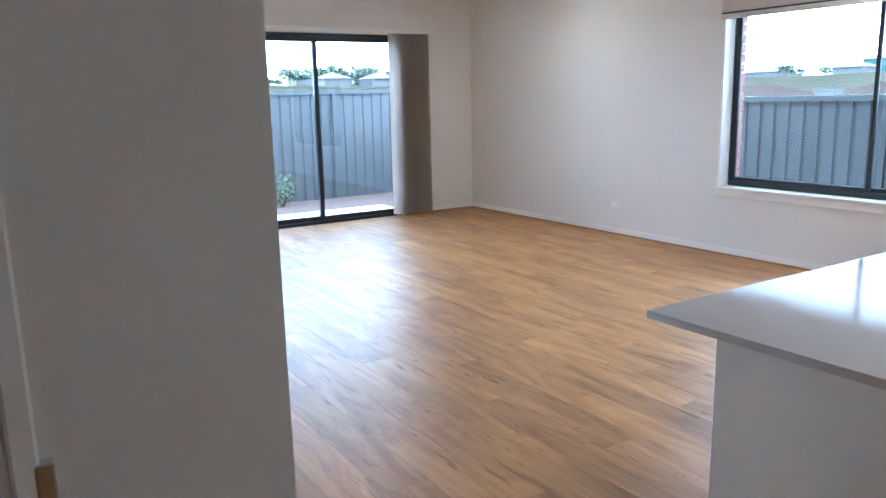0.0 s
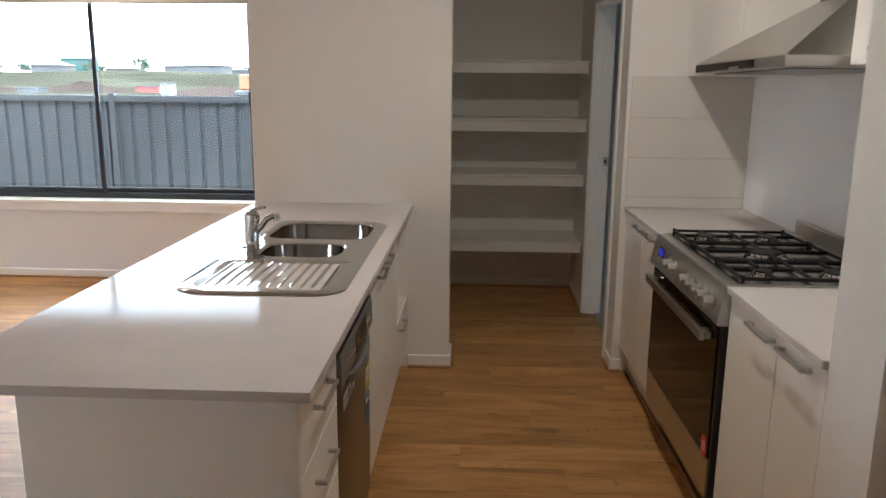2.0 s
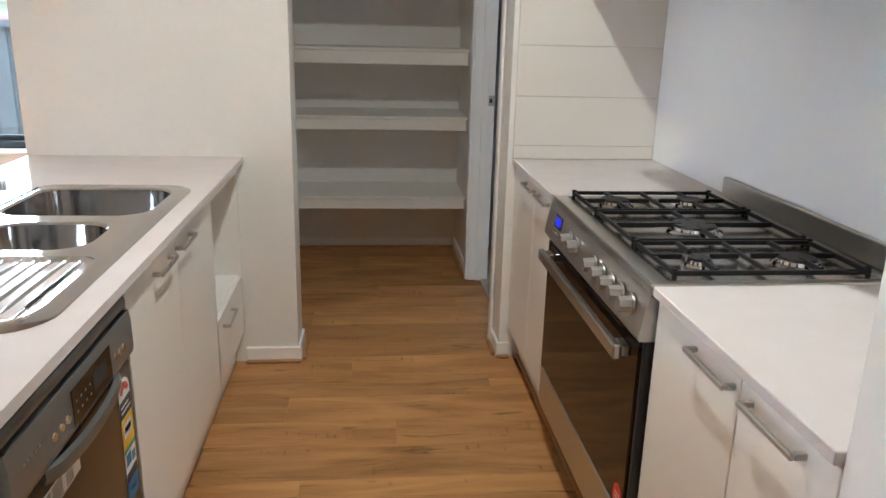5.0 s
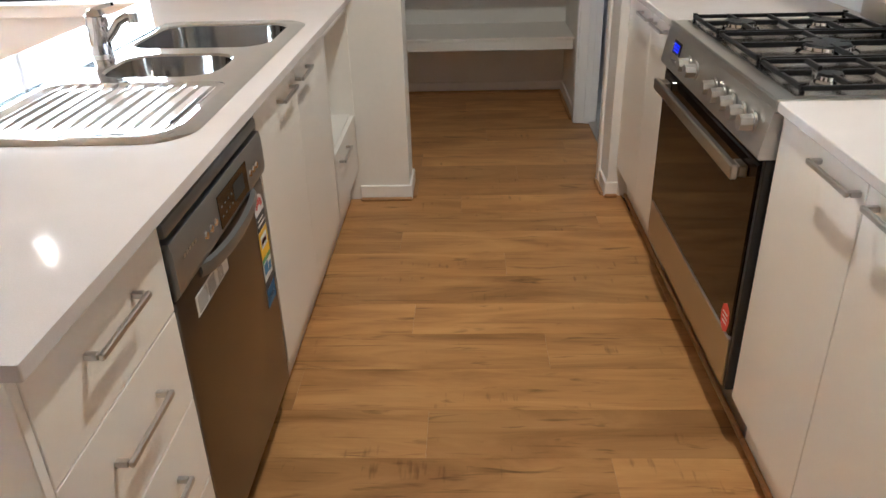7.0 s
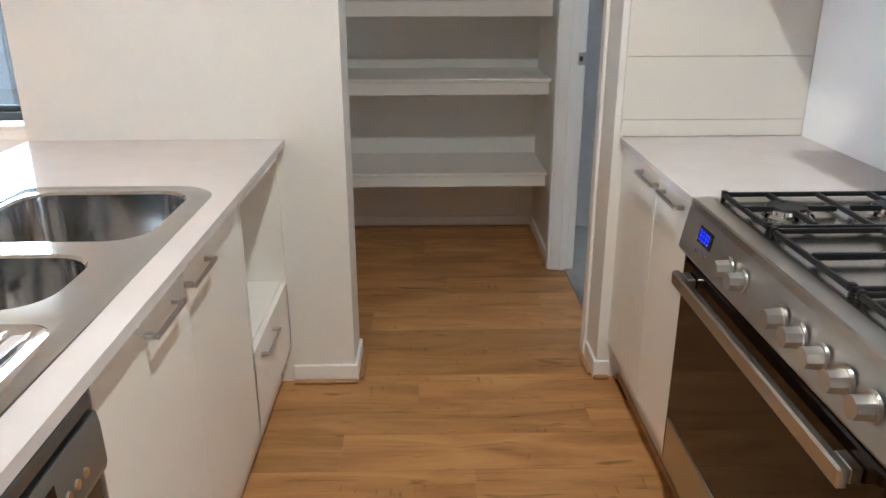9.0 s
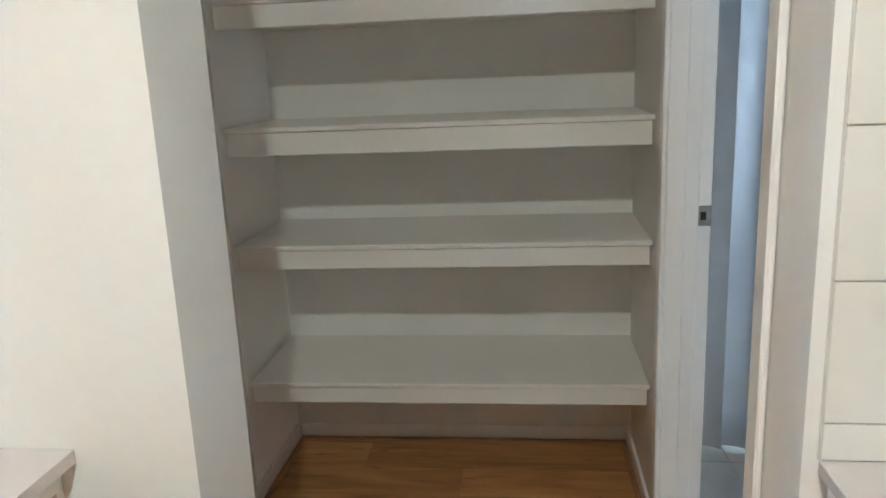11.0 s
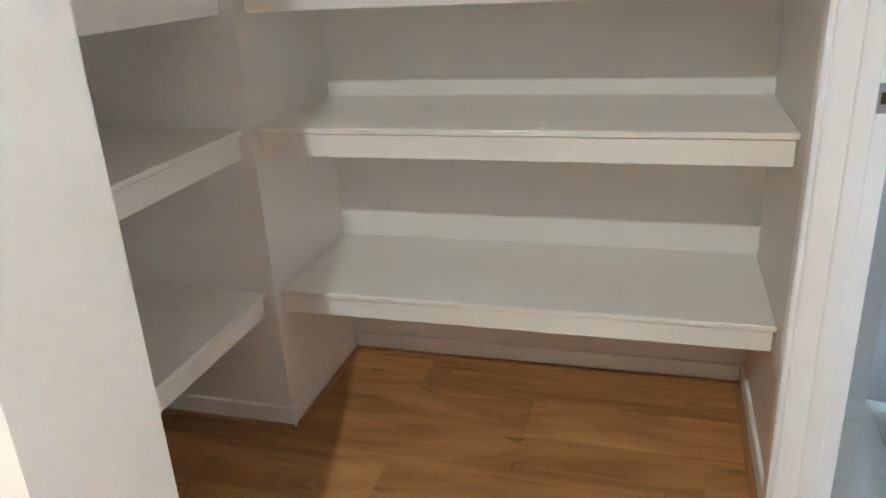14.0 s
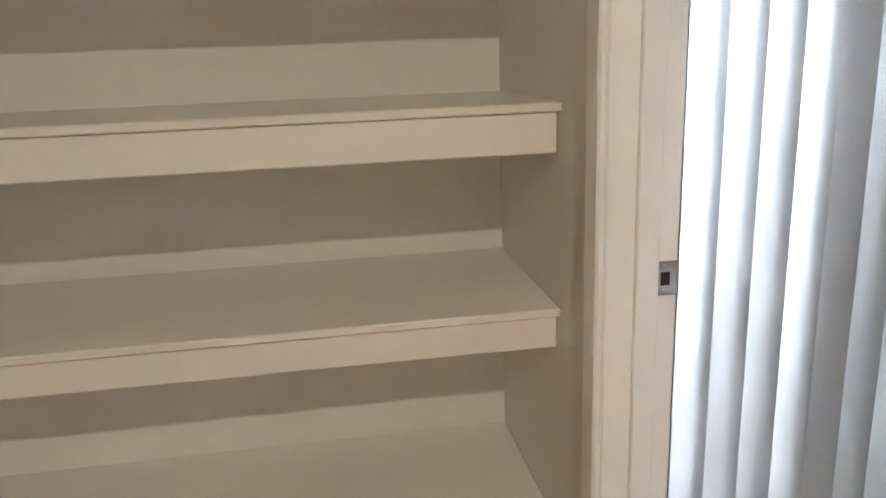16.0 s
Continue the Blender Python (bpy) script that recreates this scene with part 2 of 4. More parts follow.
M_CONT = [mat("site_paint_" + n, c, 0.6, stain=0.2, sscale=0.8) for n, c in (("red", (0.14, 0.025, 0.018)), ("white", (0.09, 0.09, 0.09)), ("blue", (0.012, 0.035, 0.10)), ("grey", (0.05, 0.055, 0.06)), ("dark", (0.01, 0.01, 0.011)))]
M_ORANGE = mat("orange_machine_paint", (0.16, 0.05, 0.012), 0.5, stain=0.1)
M_DISPLAY = glow("blue_clock_display", (0.01, 0.03, 1.0), 0.10)
M_LAMP = glow("downlight_diffuser", (1.0, 0.80, 0.58), 22.0)
M_PLANK = plank_mat()

# ---- mesh helpers ----
ORIGIN = {}


def box(bm, x0, x1, y0, y1, z0, z1, bevel=0.0, seg=1):
    vs = [bm.verts.new((x, y, z)) for z in (z0, z1) for x, y in ((x0, y0), (x1, y0), (x1, y1), (x0, y1))]
    fs = [bm.faces.new([vs[i] for i in f]) for f in ((3, 2, 1, 0), (4, 5, 6, 7), (0, 1, 5, 4), (1, 2, 6, 5), (2, 3, 7, 6), (3, 0, 4, 7))]
    if bevel:
        es = {e for f in fs for e in f.edges}
        bmesh.ops.bevel(bm, geom=list(es), offset=bevel, segments=seg, affect="EDGES", profile=0.5)
    return bm


def boxes(*rows, bevel=0.0, seg=1):
    bm = bmesh.new()
    for r in rows:
        box(bm, *r, bevel=bevel, seg=seg)
    return bm


def cyl(bm, p0, p1, r0, r1=None, seg=20, cap=True):
    """A tapered tube end from p0 to p1."""
    r1 = r0 if r1 is None else r1
    p0, p1 = Vector(p0), Vector(p1)
    q = (p1 - p0).to_track_quat("Z", "Y")
    rings = []
    for p, r in ((p0, r0), (p1, r1)):
        rings.append([bm.verts.new(p + q @ Vector((r * math.cos(2 * math.pi * k / seg), r * math.sin(2 * math.pi * k / seg), 0))) for k in range(seg)])
    for k in range(seg):
        bm.faces.new((rings[0][k], rings[0][(k + 1) % seg], rings[1][(k + 1) % seg], rings[1][k]))
    if cap:
        bm.faces.new(rings[0][::-1])
        bm.faces.new(rings[1])
    return bm


def loft(bm, loops, close=False):
    rings = [[bm.verts.new(p) for p in lp] for lp in loops]
    n = len(rings[0])
    for a, b in zip(rings, rings[1:]):
        for k in range(n):
            bm.faces.new((a[k], a[(k + 1) % n], b[(k + 1) % n], b[k]))
    if close:
        bm.faces.new(rings[-1])
    return rings


def tube(bm, pts, r, seg=10):
    pts = [Vector(p) for p in pts]
    loops = []
    for i, p in enumerate(pts):
        d = (pts[min(i + 1, len(pts) - 1)] - pts[max(i - 1, 0)]).normalized()
        q = d.to_track_quat("Z", "Y")
        loops.append([p + q @ Vector((r * math.cos(2 * math.pi * k / seg), r * math.sin(2 * math.pi * k / seg), 0)) for k in range(seg)])
    rings = loft(bm, loops)
    bm.faces.new(rings[0][::-1])
    bm.faces.new(rings[-1])
    return bm


def rounded(x0, x1, y0, y1, r, z, n=6):
    """A rounded rectangle, counter-clockwise; r is one radius or four from the corner x1,y1 round."""
    r = r if isinstance(r, (tuple, list)) else (r,) * 4
    out = []
    for (cx, cy, sx, sy, a0), q in zip(((x1, y1, -1, -1, 0), (x0, y1, 1, -1, 90), (x0, y0, 1, 1, 180), (x1, y0, -1, 1, 270)), r):
        for k in range(n + 1):
            a = radians(a0 + 90 * k / n)
            out.append(Vector((cx + sx * q + q * math.cos(a), cy + sy * q + q * math.sin(a), z)))
    return out


def sheet(bm, outer, holes, z, up=True):
    """A flat face at z with holes; returns the loops of vertices."""
    loops, es = [], []
    for lp in (outer, *holes):
        vs = [bm.verts.new((p[0], p[1], z)) for p in lp]
        es += [bm.edges.new((vs[k], vs[(k + 1) % len(vs)])) for k in range(len(vs))]
        loops.append(vs)
    made = bmesh.ops.triangle_fill(bm, edges=es, use_beauty=True, use_dissolve=False)
    for f in made["geom"]:
        if isinstance(f, bmesh.types.BMFace):
            f.normal_update()
            if (f.normal.z > 0) != up:
                f.normal_flip()
    return loops


def slab(bm, outer, holes, z0, z1):
    top, bot = sheet(bm, outer, holes, z1, True), sheet(bm, outer, holes, z0, False)
    for a, b in zip(top, bot):
        for k in range(len(a)):
            j = (k + 1) % len(a)
            bm.faces.new((b[k], b[j], a[j], a[k]))
    return bm


def mesh_of(name, bm, material, smooth=False):
    bmesh.ops.recalc_face_normals(bm, faces=bm.faces)
    me = bpy.data.meshes.new(name)
    bm.to_mesh(me)
    bm.free()
    me.materials.append(material)
    if smooth:
        me.polygons.foreach_set("use_smooth", [True] * len(me.polygons))
        me.set_sharp_from_angle(angle=radians(35))
    return me


def thing(name, at, label, category, group=""):
    ob = new(name)
    ob.empty_display_size = 0.1
    ob.location = at
    ORIGIN[ob.name] = Vector(at)
    return tagged(ob, label, category, group)


def part(name, bm, material, parent, label="", smooth=False):
    """One mesh under a thing or a part; bm is in world places."""
    ob = new(name, mesh_of(name, bm, material, smooth))
    o = ORIGIN[parent.name]
    ob.data.transform(Matrix.Translation(-o))
    ob.parent = parent
    ORIGIN[ob.name] = o
    return tagged(ob, label)


def solid(name, bm, material, label, category, group="", kind="", smooth=False, at=(0, 0, 0)):
    """A top-level mesh, bm in world places."""
    ob = new(name, mesh_of(name, bm, material, smooth))
    ob.data.transform(Matrix.Translation(-Vector(at)))
    ob.location = at
    ORIGIN[ob.name] = Vector(at)
    return tagged(ob, label, category, group, kind)


def setting(name, bm, material, label, category, smooth=False):
    return solid(name, bm, material, label, category, kind="structure", smooth=smooth)


# ---- plan ----
XW, YN, XE, YS = -6.42, 7.405, 3.115, -0.6
H = 2.70
NIB = 5.632
NIBF = 5.625
PL, PR = 0.67, 2.485
DY0, DY1, DZ = 5.84, 6.70, 2.02
WX0, WX1, WZ0, WZ1 = -2.50, 0.06, 0.622, 2.40
SY0, SY1, SZ1 = 4.14, 6.30, 2.235
LX = 5.20

setting("floor", boxes((XW, XE + 0.1, YS, YN, -0.12, -0.012)), M_DARKGAP, "timber laminate floor on a concrete slab", "floor")
setting("ceiling", boxes((XW - 0.2, LX + 0.2, YS - 0.2, YN + 0.2, H, H + 0.1)), M_CEIL, "flat white painted plasterboard ceiling", "ceiling")
T = 0.10
setting("wall_north", boxes((XW, WX0, YN, YN + T, -0.1, H), (WX1, 2.72, YN, YN + T, -0.1, H), (WX0, WX1, YN, YN + T, 0, WZ0 - 0.02), (WX0, WX1, YN, YN + T, WZ1, H),
                            (4.90, LX, YN, YN + T, -0.1, H), (2.72, 4.90, YN, YN + T, 2.3, H)), M_WALL, "warm off-white painted wall with a wide window", "wall")
setting("wall_west", boxes((XW - T, XW, YS, SY0, -0.1, H), (XW - T, XW, SY1, YN + T, -0.1, H), (XW - T, XW, SY0, SY1, SZ1, H)), M_WALL,
        "warm off-white painted wall with a sliding door", "wall")
setting("wall_south", boxes((XW, 0.66, 1.91, 2.02, -0.1, H), (0.77, XE, YS - T, YS, -0.1, H)), M_WALL, "warm off-white painted wall", "wall")
setting("wall_hall", boxes((0.66, 0.77, 1.60, 2.02, -0.1, H), (0.66, 0.77, YS - T, 0.78, -0.1, H), (0.66, 0.77, 0.78, 1.60, 2.06, H), (-0.6, -0.5, 0.5, 1.91, -0.1, H)), M_WALL,
        "warm off-white painted hallway wall beside the kitchen", "wall")
setting("wall_east", boxes((XE, XE + T, YS, NIB, -0.1, H)), M_WALL, "warm off-white painted kitchen wall", "wall")
setting("wall_fridge", boxes((2.52, XE, 3.142, 3.355, -0.1, H)), M_WALL, "off-white painted wall end beside the kitchen bench", "wall")
setting("wall_nib", boxes((0.57, 1.597, NIBF, NIBF + 0.205, -0.1, H)), M_WALL, "off-white painted nib wall at the end of the island bench", "wall")
setting("wall_pantry_west", boxes((0.57, PL, NIBF + 0.205, YN, -0.1, H)), M_WALL, "off-white painted pantry side wall", "wall")
setting("wall_pantry_nook", boxes((PL, 1.148, 6.900, YN, -0.1, H)), M_WALL, "off-white painted boxed corner between two banks of shelves", "wall")
setting("wall_pantry_east", boxes((PR, 2.595, NIB, DY0 - 0.02, -0.1, H), (PR, 2.595, DY1 + 0.02, YN, -0.1, H), (PR, 2.595, DY0 - 0.02, DY1 + 0.02, DZ + 0.02, H)), M_WALL,
        "off-white painted pantry wall with an open doorway", "wall")
setting("wall_splashback", boxes((2.595, LX, NIB, 5.785, -0.1, H)), M_WALL, "off-white wall behind the kitchen bench end", "wall")
setting("wall_laundry", boxes((LX, LX + T, NIB, YN + T, -0.1, H)), M_WALL, "off-white painted laundry wall", "wall")

# skirting boards with a timber bead along the floor
def skirt(x0, y0, x1, y1, side, name="baseboard"):
    """A run along a wall face; side is the way it stands off the wall (+-1)."""
    h, t, b = 0.068, 0.012, 0.019
    bm, bb = bmesh.new(), bmesh.new()
    if y0 == y1:
        a, c = sorted((y0, y0 + side * t))
        box(bm, x0, x1, a, c, 0, h, 0.003)
        a, c = sorted((y0 + side * t, y0 + side * (t + b)))
        box(bb, x0, x1, a, c, 0, 0.015, 0.005)
    else:
        a, c = sorted((x0, x0 + side * t))
        box(bm, a, c, y0, y1, 0, h, 0.003)
        a, c = sorted((x0 + side * t, x0 + side * (t + b)))
        box(bb, a, c, y0, y1, 0, 0.015, 0.005)
    s = setting(name, bm, M_TRIM, "low white skirting board", "baseboard")
    part("bead", bb, M_BEAD, s, "oak-coloured timber bead")


skirt(XW, YN, 0.57, YN, -1)
skirt(XW, SY1 + 0.04, XW, YN - 0.012, 1)
skirt(XW, 2.02, XW, SY0 - 0.04, 1)
skirt(XW + 0.03, 2.02, 0.77, 2.02, 1)
skirt(1.375, NIBF, 1.609, NIBF, -1)
skirt(1.597, NIBF, 1.597, NIBF + 0.205, 1)
skirt(PL, NIBF + 0.205, 1.597, NIBF + 0.205, 1)
skirt(PL, 5.845, PL, 6.881, 1)
skirt(PL + 0.012, 6.900, 1.162, 6.900, -1)
skirt(1.148, 6.900, 1.148, YN - 0.012, 1)
skirt(1.162, YN, PR - 0.012, YN, -1)
skirt(PR, 6.76, PR, YN, -1)
skirt(PR, NIB, PR, 5.80, -1)
skirt(PR - 0.012, NIB, 2.53, NIB, -1)
skirt(2.52, 3.142, 2.52, 3.355, -1)
skirt(0.77, 1.69, 0.77, 2.02, 1)

# ---- sliding door on the west wall ----
def frame_bars(x0, x1, y0, y1, z0, z1, w, axis, bevel=0.004):
    """Four bars round an opening in a wall square to axis; the bars are w wide."""
    bm = bmesh.new()
    if axis == "x":
        for r in ((x0, x1, y0, y0 + w, z0, z1), (x0, x1, y1 - w, y1, z0, z1), (x0, x1, y0 + w, y1 - w, z0, z0 + w), (x0, x1, y0 + w, y1 - w, z1 - w, z1)):
            box(bm, *r, bevel=bevel)
    else:
        for r in ((x0, x0 + w, y0, y1, z0, z1), (x1 - w, x1, y0, y1, z0, z1), (x0 + w, x1 - w, y0, y1, z0, z0 + w), (x0 + w, x1 - w, y0, y1, z1 - w, z1)):
            box(bm, *r, bevel=bevel)
    return bm


def pane(name, bm, parent):
    ob = part(name, bm, M_GLASS, parent)
    ob.visible_shadow = False
    return ob


def sliding_door(name, axis, a0, a1, b, z1, label):
    d = setting(name, frame_bars(b - 0.10, b, a0, a1, 0, z1, 0.04, "x") if axis == "x" else frame_bars(a0, a1, b, b + 0.10, 0, z1, 0.04, "y"), M_FRAME, label, "sliding door")
    mid = (a0 + a1) / 2
    for lo, hi, o in ((a0 + 0.04, mid + 0.03, 0.055), (mid - 0.03, a1 - 0.04, 0.02)):
        if axis == "x":
            s = part("sash", frame_bars(b - o - 0.03, b - o, lo, hi, 0.04, z1 - 0.04, 0.055, "x"), M_FRAME, d)
            pane("pane", boxes((b - o - 0.018, b - o - 0.012, lo + 0.05, hi - 0.05, 0.09, z1 - 0.09)), s)
        else:
            s = part("sash", frame_bars(lo, hi, b + o, b + o + 0.03, 0.04, z1 - 0.04, 0.055, "y"), M_FRAME, d)
            pane("pane", boxes((lo + 0.05, hi - 0.05, b + o + 0.012, b + o + 0.018, 0.09, z1 - 0.09)), s)
    return d


sliding_door("door_1", "x", SY0, SY1, XW, SZ1, "dark grey aluminium sliding glass door, closed")
setting("trim", boxes((XW, XW + 0.014, SY0 - 0.05, SY1 + 0.05, SZ1, SZ1 + 0.07), bevel=0.003), M_TRIM, "white door head trim", "trim")

# ---- window on the north wall ----
WF = YN + 0.13
w1 = setting("window_1", boxes((WX0 + 0.022, WX1 - 0.022, WF, WF + 0.07, WZ0, WZ0 + 0.045), (WX0 + 0.022, WX1 - 0.022, WF, WF + 0.07, WZ1 - 0.05, WZ1),
                               (WX0 + 0.022, WX0 + 0.046, WF + 0.002, WF + 0.068, WZ0 + 0.045, WZ1 - 0.05), (WX1 - 0.046, WX1 - 0.022, WF + 0.002, WF + 0.068, WZ0 + 0.045, WZ1 - 0.05), bevel=0.004),
             M_FRAME, "wide dark grey aluminium sliding window with two panes", "window")
wmid = (WX0 + WX1) / 2
for lo, hi, o in ((WX0 + 0.046, wmid + 0.025, 0.008), (wmid - 0.025, WX1 - 0.046, 0.038)):
    s = part("sash", frame_bars(lo, hi, WF + o, WF + o + 0.026, WZ0 + 0.046, WZ1 - 0.05, 0.034, "y"), M_FRAME, w1)
    pane("pane", boxes((lo + 0.03, hi - 0.03, WF + o + 0.010, WF + o + 0.016, WZ0 + 0.076, WZ1 - 0.08)), s)
part("latch", boxes((WX1 - 0.075, WX1 - 0.052, WF - 0.022, WF + 0.007, 1.36, 1.46), bevel=0.006), M_BLACK, w1, "black window latch")
part("window_sill", boxes((WX0 - 0.02, WX1 + 0.02, YN - 0.022, WF, WZ0 - 0.02, WZ0), bevel=0.004), M_TRIM, w1, "white painted sill board")
part("reveal", boxes((WX0, WX0 + 0.02, YN - 0.004, WF, WZ0, WZ1)), M_TRIM, w1)
part("reveal", boxes((WX1 - 0.02, WX1, YN - 0.004, WF, WZ0, WZ1)), M_TRIM, w1)
part("apron", boxes((WX0 - 0.02, WX1 + 0.02, YN - 0.014, YN, WZ0 - 0.085, WZ0 - 0.021), bevel=0.003), M_TRIM, w1)

rb = thing("roller_blind", (wmid, YN - 0.02, 2.4), "beige roller blind almost fully rolled up above the window", "blind")
bm = bmesh.new()
cyl(bm, (WX0 - 0.03, YN - 0.045, 2.42), (WX1 + 0.03, YN - 0.045, 2.42), 0.035, seg=24)
part("roll", bm, M_FABRIC, rb, smooth=True)
part("fabric", boxes((WX0 - 0.02, WX1 + 0.02, YN - 0.014, YN - 0.0115, 2.145, 2.42)), M_FABRIC, rb)
part("bottom_rail", boxes((WX0 - 0.02, WX1 + 0.02, YN - 0.022, YN - 0.006, 2.132, 2.145), bevel=0.003), M_FRAME, rb, "dark aluminium bottom rail")
part("hem", boxes((WX0 - 0.02, WX1 + 0.02, YN - 0.028, YN - 0.008, 2.086, 2.1315), bevel=0.007), M_FABRIC, rb, "fabric-wrapped bottom hem")

# vertical blinds drawn aside at the sliding door
def slat_blind(name, x, y, axis, n, step, turn, z0, z1, width, label, fabric=M_SLAT):
    t = thing(name, (x, y, 0), label, "blind")
    bm = bmesh.new()
    ln = n * step
    if axis == "y":
        box(bm, x - 0.02, x + 0.02, y - 0.03, y + ln, z1, z1 + 0.035, 0.003)
    else:
        box(bm, x - 0.03, x + ln, y - 0.02, y + 0.02, z1, z1 + 0.035, 0.003)
    part("head_rail", bm, M_TRIM, t, "white head rail")
    base = bmesh.new()
    nn = 7
    for k in range(nn):
        for z in (z0, z1):
            u = (k / (nn - 1) - 0.5)
            base.verts.new((u * width, 0.012 * (1 - 4 * u * u), z))
    base.verts.ensure_lookup_table()
    for k in range(nn - 1):
        base.faces.new((base.verts[2 * k], base.verts[2 * k + 2], base.verts[2 * k + 3], base.verts[2 * k + 1]))
    bmesh.ops.solidify(base, geom=base.faces[:], thickness=0.0012)
    me = mesh_of("slat", base, fabric, True)
    for k in range(n):
        ob = new("slat", me)
        ob.parent = t
        ob.location = (0, k * step, 0) if axis == "y" else (k * step, 0, 0)
        ob.rotation_euler = (0, 0, radians(turn + random.uniform(-2.5, 2.5)))
    return t


slat_blind("vertical_blind", XW + 0.085, 6.17, "y", 17, 0.031, 6, 0.03, 2.245, 0.115, "beige vertical blind drawn to one side of the sliding door")
part("head_rail", boxes((XW + 0.065, XW + 0.105, SY0 - 0.05, 6.135, 2.245, 2.28), bevel=0.003), M_TRIM, bpy.data.objects["vertical_blind"])

# power outlet, sensor
po = thing("power_outlet", (-3.75, YN, 0.31), "white double power outlet on the wall", "power outlet")
part("plate", boxes((-3.81, -3.69, YN - 0.016, YN, 0.275, 0.348), bevel=0.004), M_PLASTIC, po)
for dx in (-0.03, 0.03):
    part("switch", boxes((-3.75 + dx - 0.008, -3.75 + dx + 0.008, YN - 0.020, YN - 0.016, 0.32, 0.336), bevel=0.002), M_PLASTIC, po)
    part("socket", boxes((-3.75 + dx - 0.011, -3.75 + dx + 0.011, YN - 0.0175, YN - 0.016, 0.288, 0.308)), M_SHELF, po)
ms = thing("motion_sensor", (-6.33, YN, 2.58), "small white alarm motion sensor high on the wall", "sensor")
part("body", boxes((-6.365, -6.295, YN - 0.045, YN, 2.51, 2.62), bevel=0.012), M_PLASTIC, ms)
part("lens", boxes((-6.353, -6.307, YN - 0.05, YN - 0.045, 2.525, 2.57), bevel=0.002), M_SHELF, ms)

# ---- hallway door jamb beside the start ----
dj = setting("door_2", boxes((0.655, 0.775, 1.58, 1.60, 0, 2.06), (0.655, 0.775, 0.78, 0.80, 0, 2.06), (0.655, 0.775, 0.80, 1.58, 2.04, 2.06), bevel=0.003), M_TRIM, "white hallway door frame", "door")
part("architrave", boxes((0.77, 0.788, 1.602, 1.640, 0, 2.12), bevel=0.005), M_TRIM, dj)
part("strike_plate", boxes((0.76, 0.792, 1.632, 1.658, 0.915, 0.975), bevel=0.003), M_CHROME, dj, "small chrome latch")
part("leaf", boxes((0.668, 0.703, 0.80, 1.58, 0.01, 2.04), bevel=0.003), M_TRIM, dj, "white flush door leaf, closed")

# ---- pantry doorway ----
d3 = setting("door_3", boxes((PR - 0.004, 2.60, DY1, DY1 + 0.019, 0, DZ + 0.019), (PR - 0.004, 2.60, DY0 - 0.019, DY0, 0, DZ + 0.019), (PR - 0.004, 2.60, DY0, DY1, DZ, DZ + 0.019), bevel=0.002),
             M_TRIM, "white doorway to the laundry with its door slid away", "door")
for r in ((PR - 0.018, PR - 0.004, DY1 + 0.004, DY1 + 0.060, 0, DZ + 0.06), (PR - 0.018, PR - 0.004, DY0 - 0.060, DY0 - 0.004, 0, DZ + 0.06), (PR - 0.018, PR - 0.004, DY0 - 0.004, DY1 + 0.004, DZ + 0.004, DZ + 0.06)):
    part("architrave", boxes(r, bevel=0.004), M_TRIM, d3)
for r in ((2.527, 2.564, DY1 - 0.012, DY1, 0, DZ), (2.527, 2.564, DY0, DY0 + 0.012, 0, DZ)):
    part("stop", boxes(r, bevel=0.002), M_TRIM, d3)
st = part("strike_plate", boxes((2.566, 2.601, DY1 - 0.003, DY1, 1.012, 1.068), bevel=0.001), M_HANDLE, d3, "chrome strike plate")
# flat dark patch on the plate; the hole's inner shade is its colour
part("strike_hole", boxes((2.571, 2.586, DY1 - 0.0036, DY1 - 0.003, 1.029, 1.051)), M_HOLE_DARK, st)
for z in (1.020, 1.060):
    bm = bmesh.new()
    cyl(bm, (2.577, DY1 - 0.003, z), (2.577, DY1 - 0.0045, z), 0.003, seg=10)
    part("screw", bm, M_HANDLE, st)
part("threshold", boxes((2.555, 2.597, DY0, DY1 - 0.012, 0.0005, 0.012), bevel=0.004), M_HANDLE, d3, "satin metal threshold strip")

# ---- laundry beyond ----
setting("laundry_floor", boxes((2.595, LX, 5.785, YN, -0.12, -0.004)), M_GROUT, "pale grey tiled floor", "floor")
# glazing and room are extended east, unseen, to let in more daylight
sliding_door("door_4", "y", 2.72, 4.90, YN, 2.3, "dark aluminium sliding glass door behind a blind")
slat_blind("vertical_blind", 2.655, YN - 0.075, "x", 24, 0.098, -18, 0.02, 2.30, 0.125, "white vertical blind, closed, glowing with daylight", M_SHEER)

# ---- pantry shelves ----
SH = ((0.447, 0.373), (0.922, 0.842), (1.304, 1.214), (1.690, 1.604))
FY, FX = 6.924, 1.120
for top, low in SH:
    s = thing("pantry_shelf", (1.8, 7.2, low), "white painted pantry shelf with a deep front fascia", "shelf", "long pantry shelves")
    part("board", boxes((1.152, PR - 0.002, FY, YN - 0.002, top - 0.016, top), bevel=0.0025), M_SHELF, s)
    part("fascia", boxes((1.158, PR - 0.008, FY + 0.008, FY + 0.026, low, top - 0.0165), bevel=0.0025), M_SHELF, s)
    part("cleat", boxes((1.154, PR - 0.004, YN - 0.02, YN - 0.002, low + 0.02, top - 0.0165)), M_SHELF, s)
    s = thing("pantry_shelf", (0.9, 6.4, low), "short white painted pantry shelf on the side wall", "shelf", "side pantry shelves")
    part("board", boxes((PL + 0.002, FX, 5.832, 6.898, top - 0.016, top), bevel=0.0025), M_SHELF, s)
    part("fascia", boxes((FX - 0.026, FX - 0.008, 5.832, 6.892, low, top - 0.0165), bevel=0.0025), M_SHELF, s)

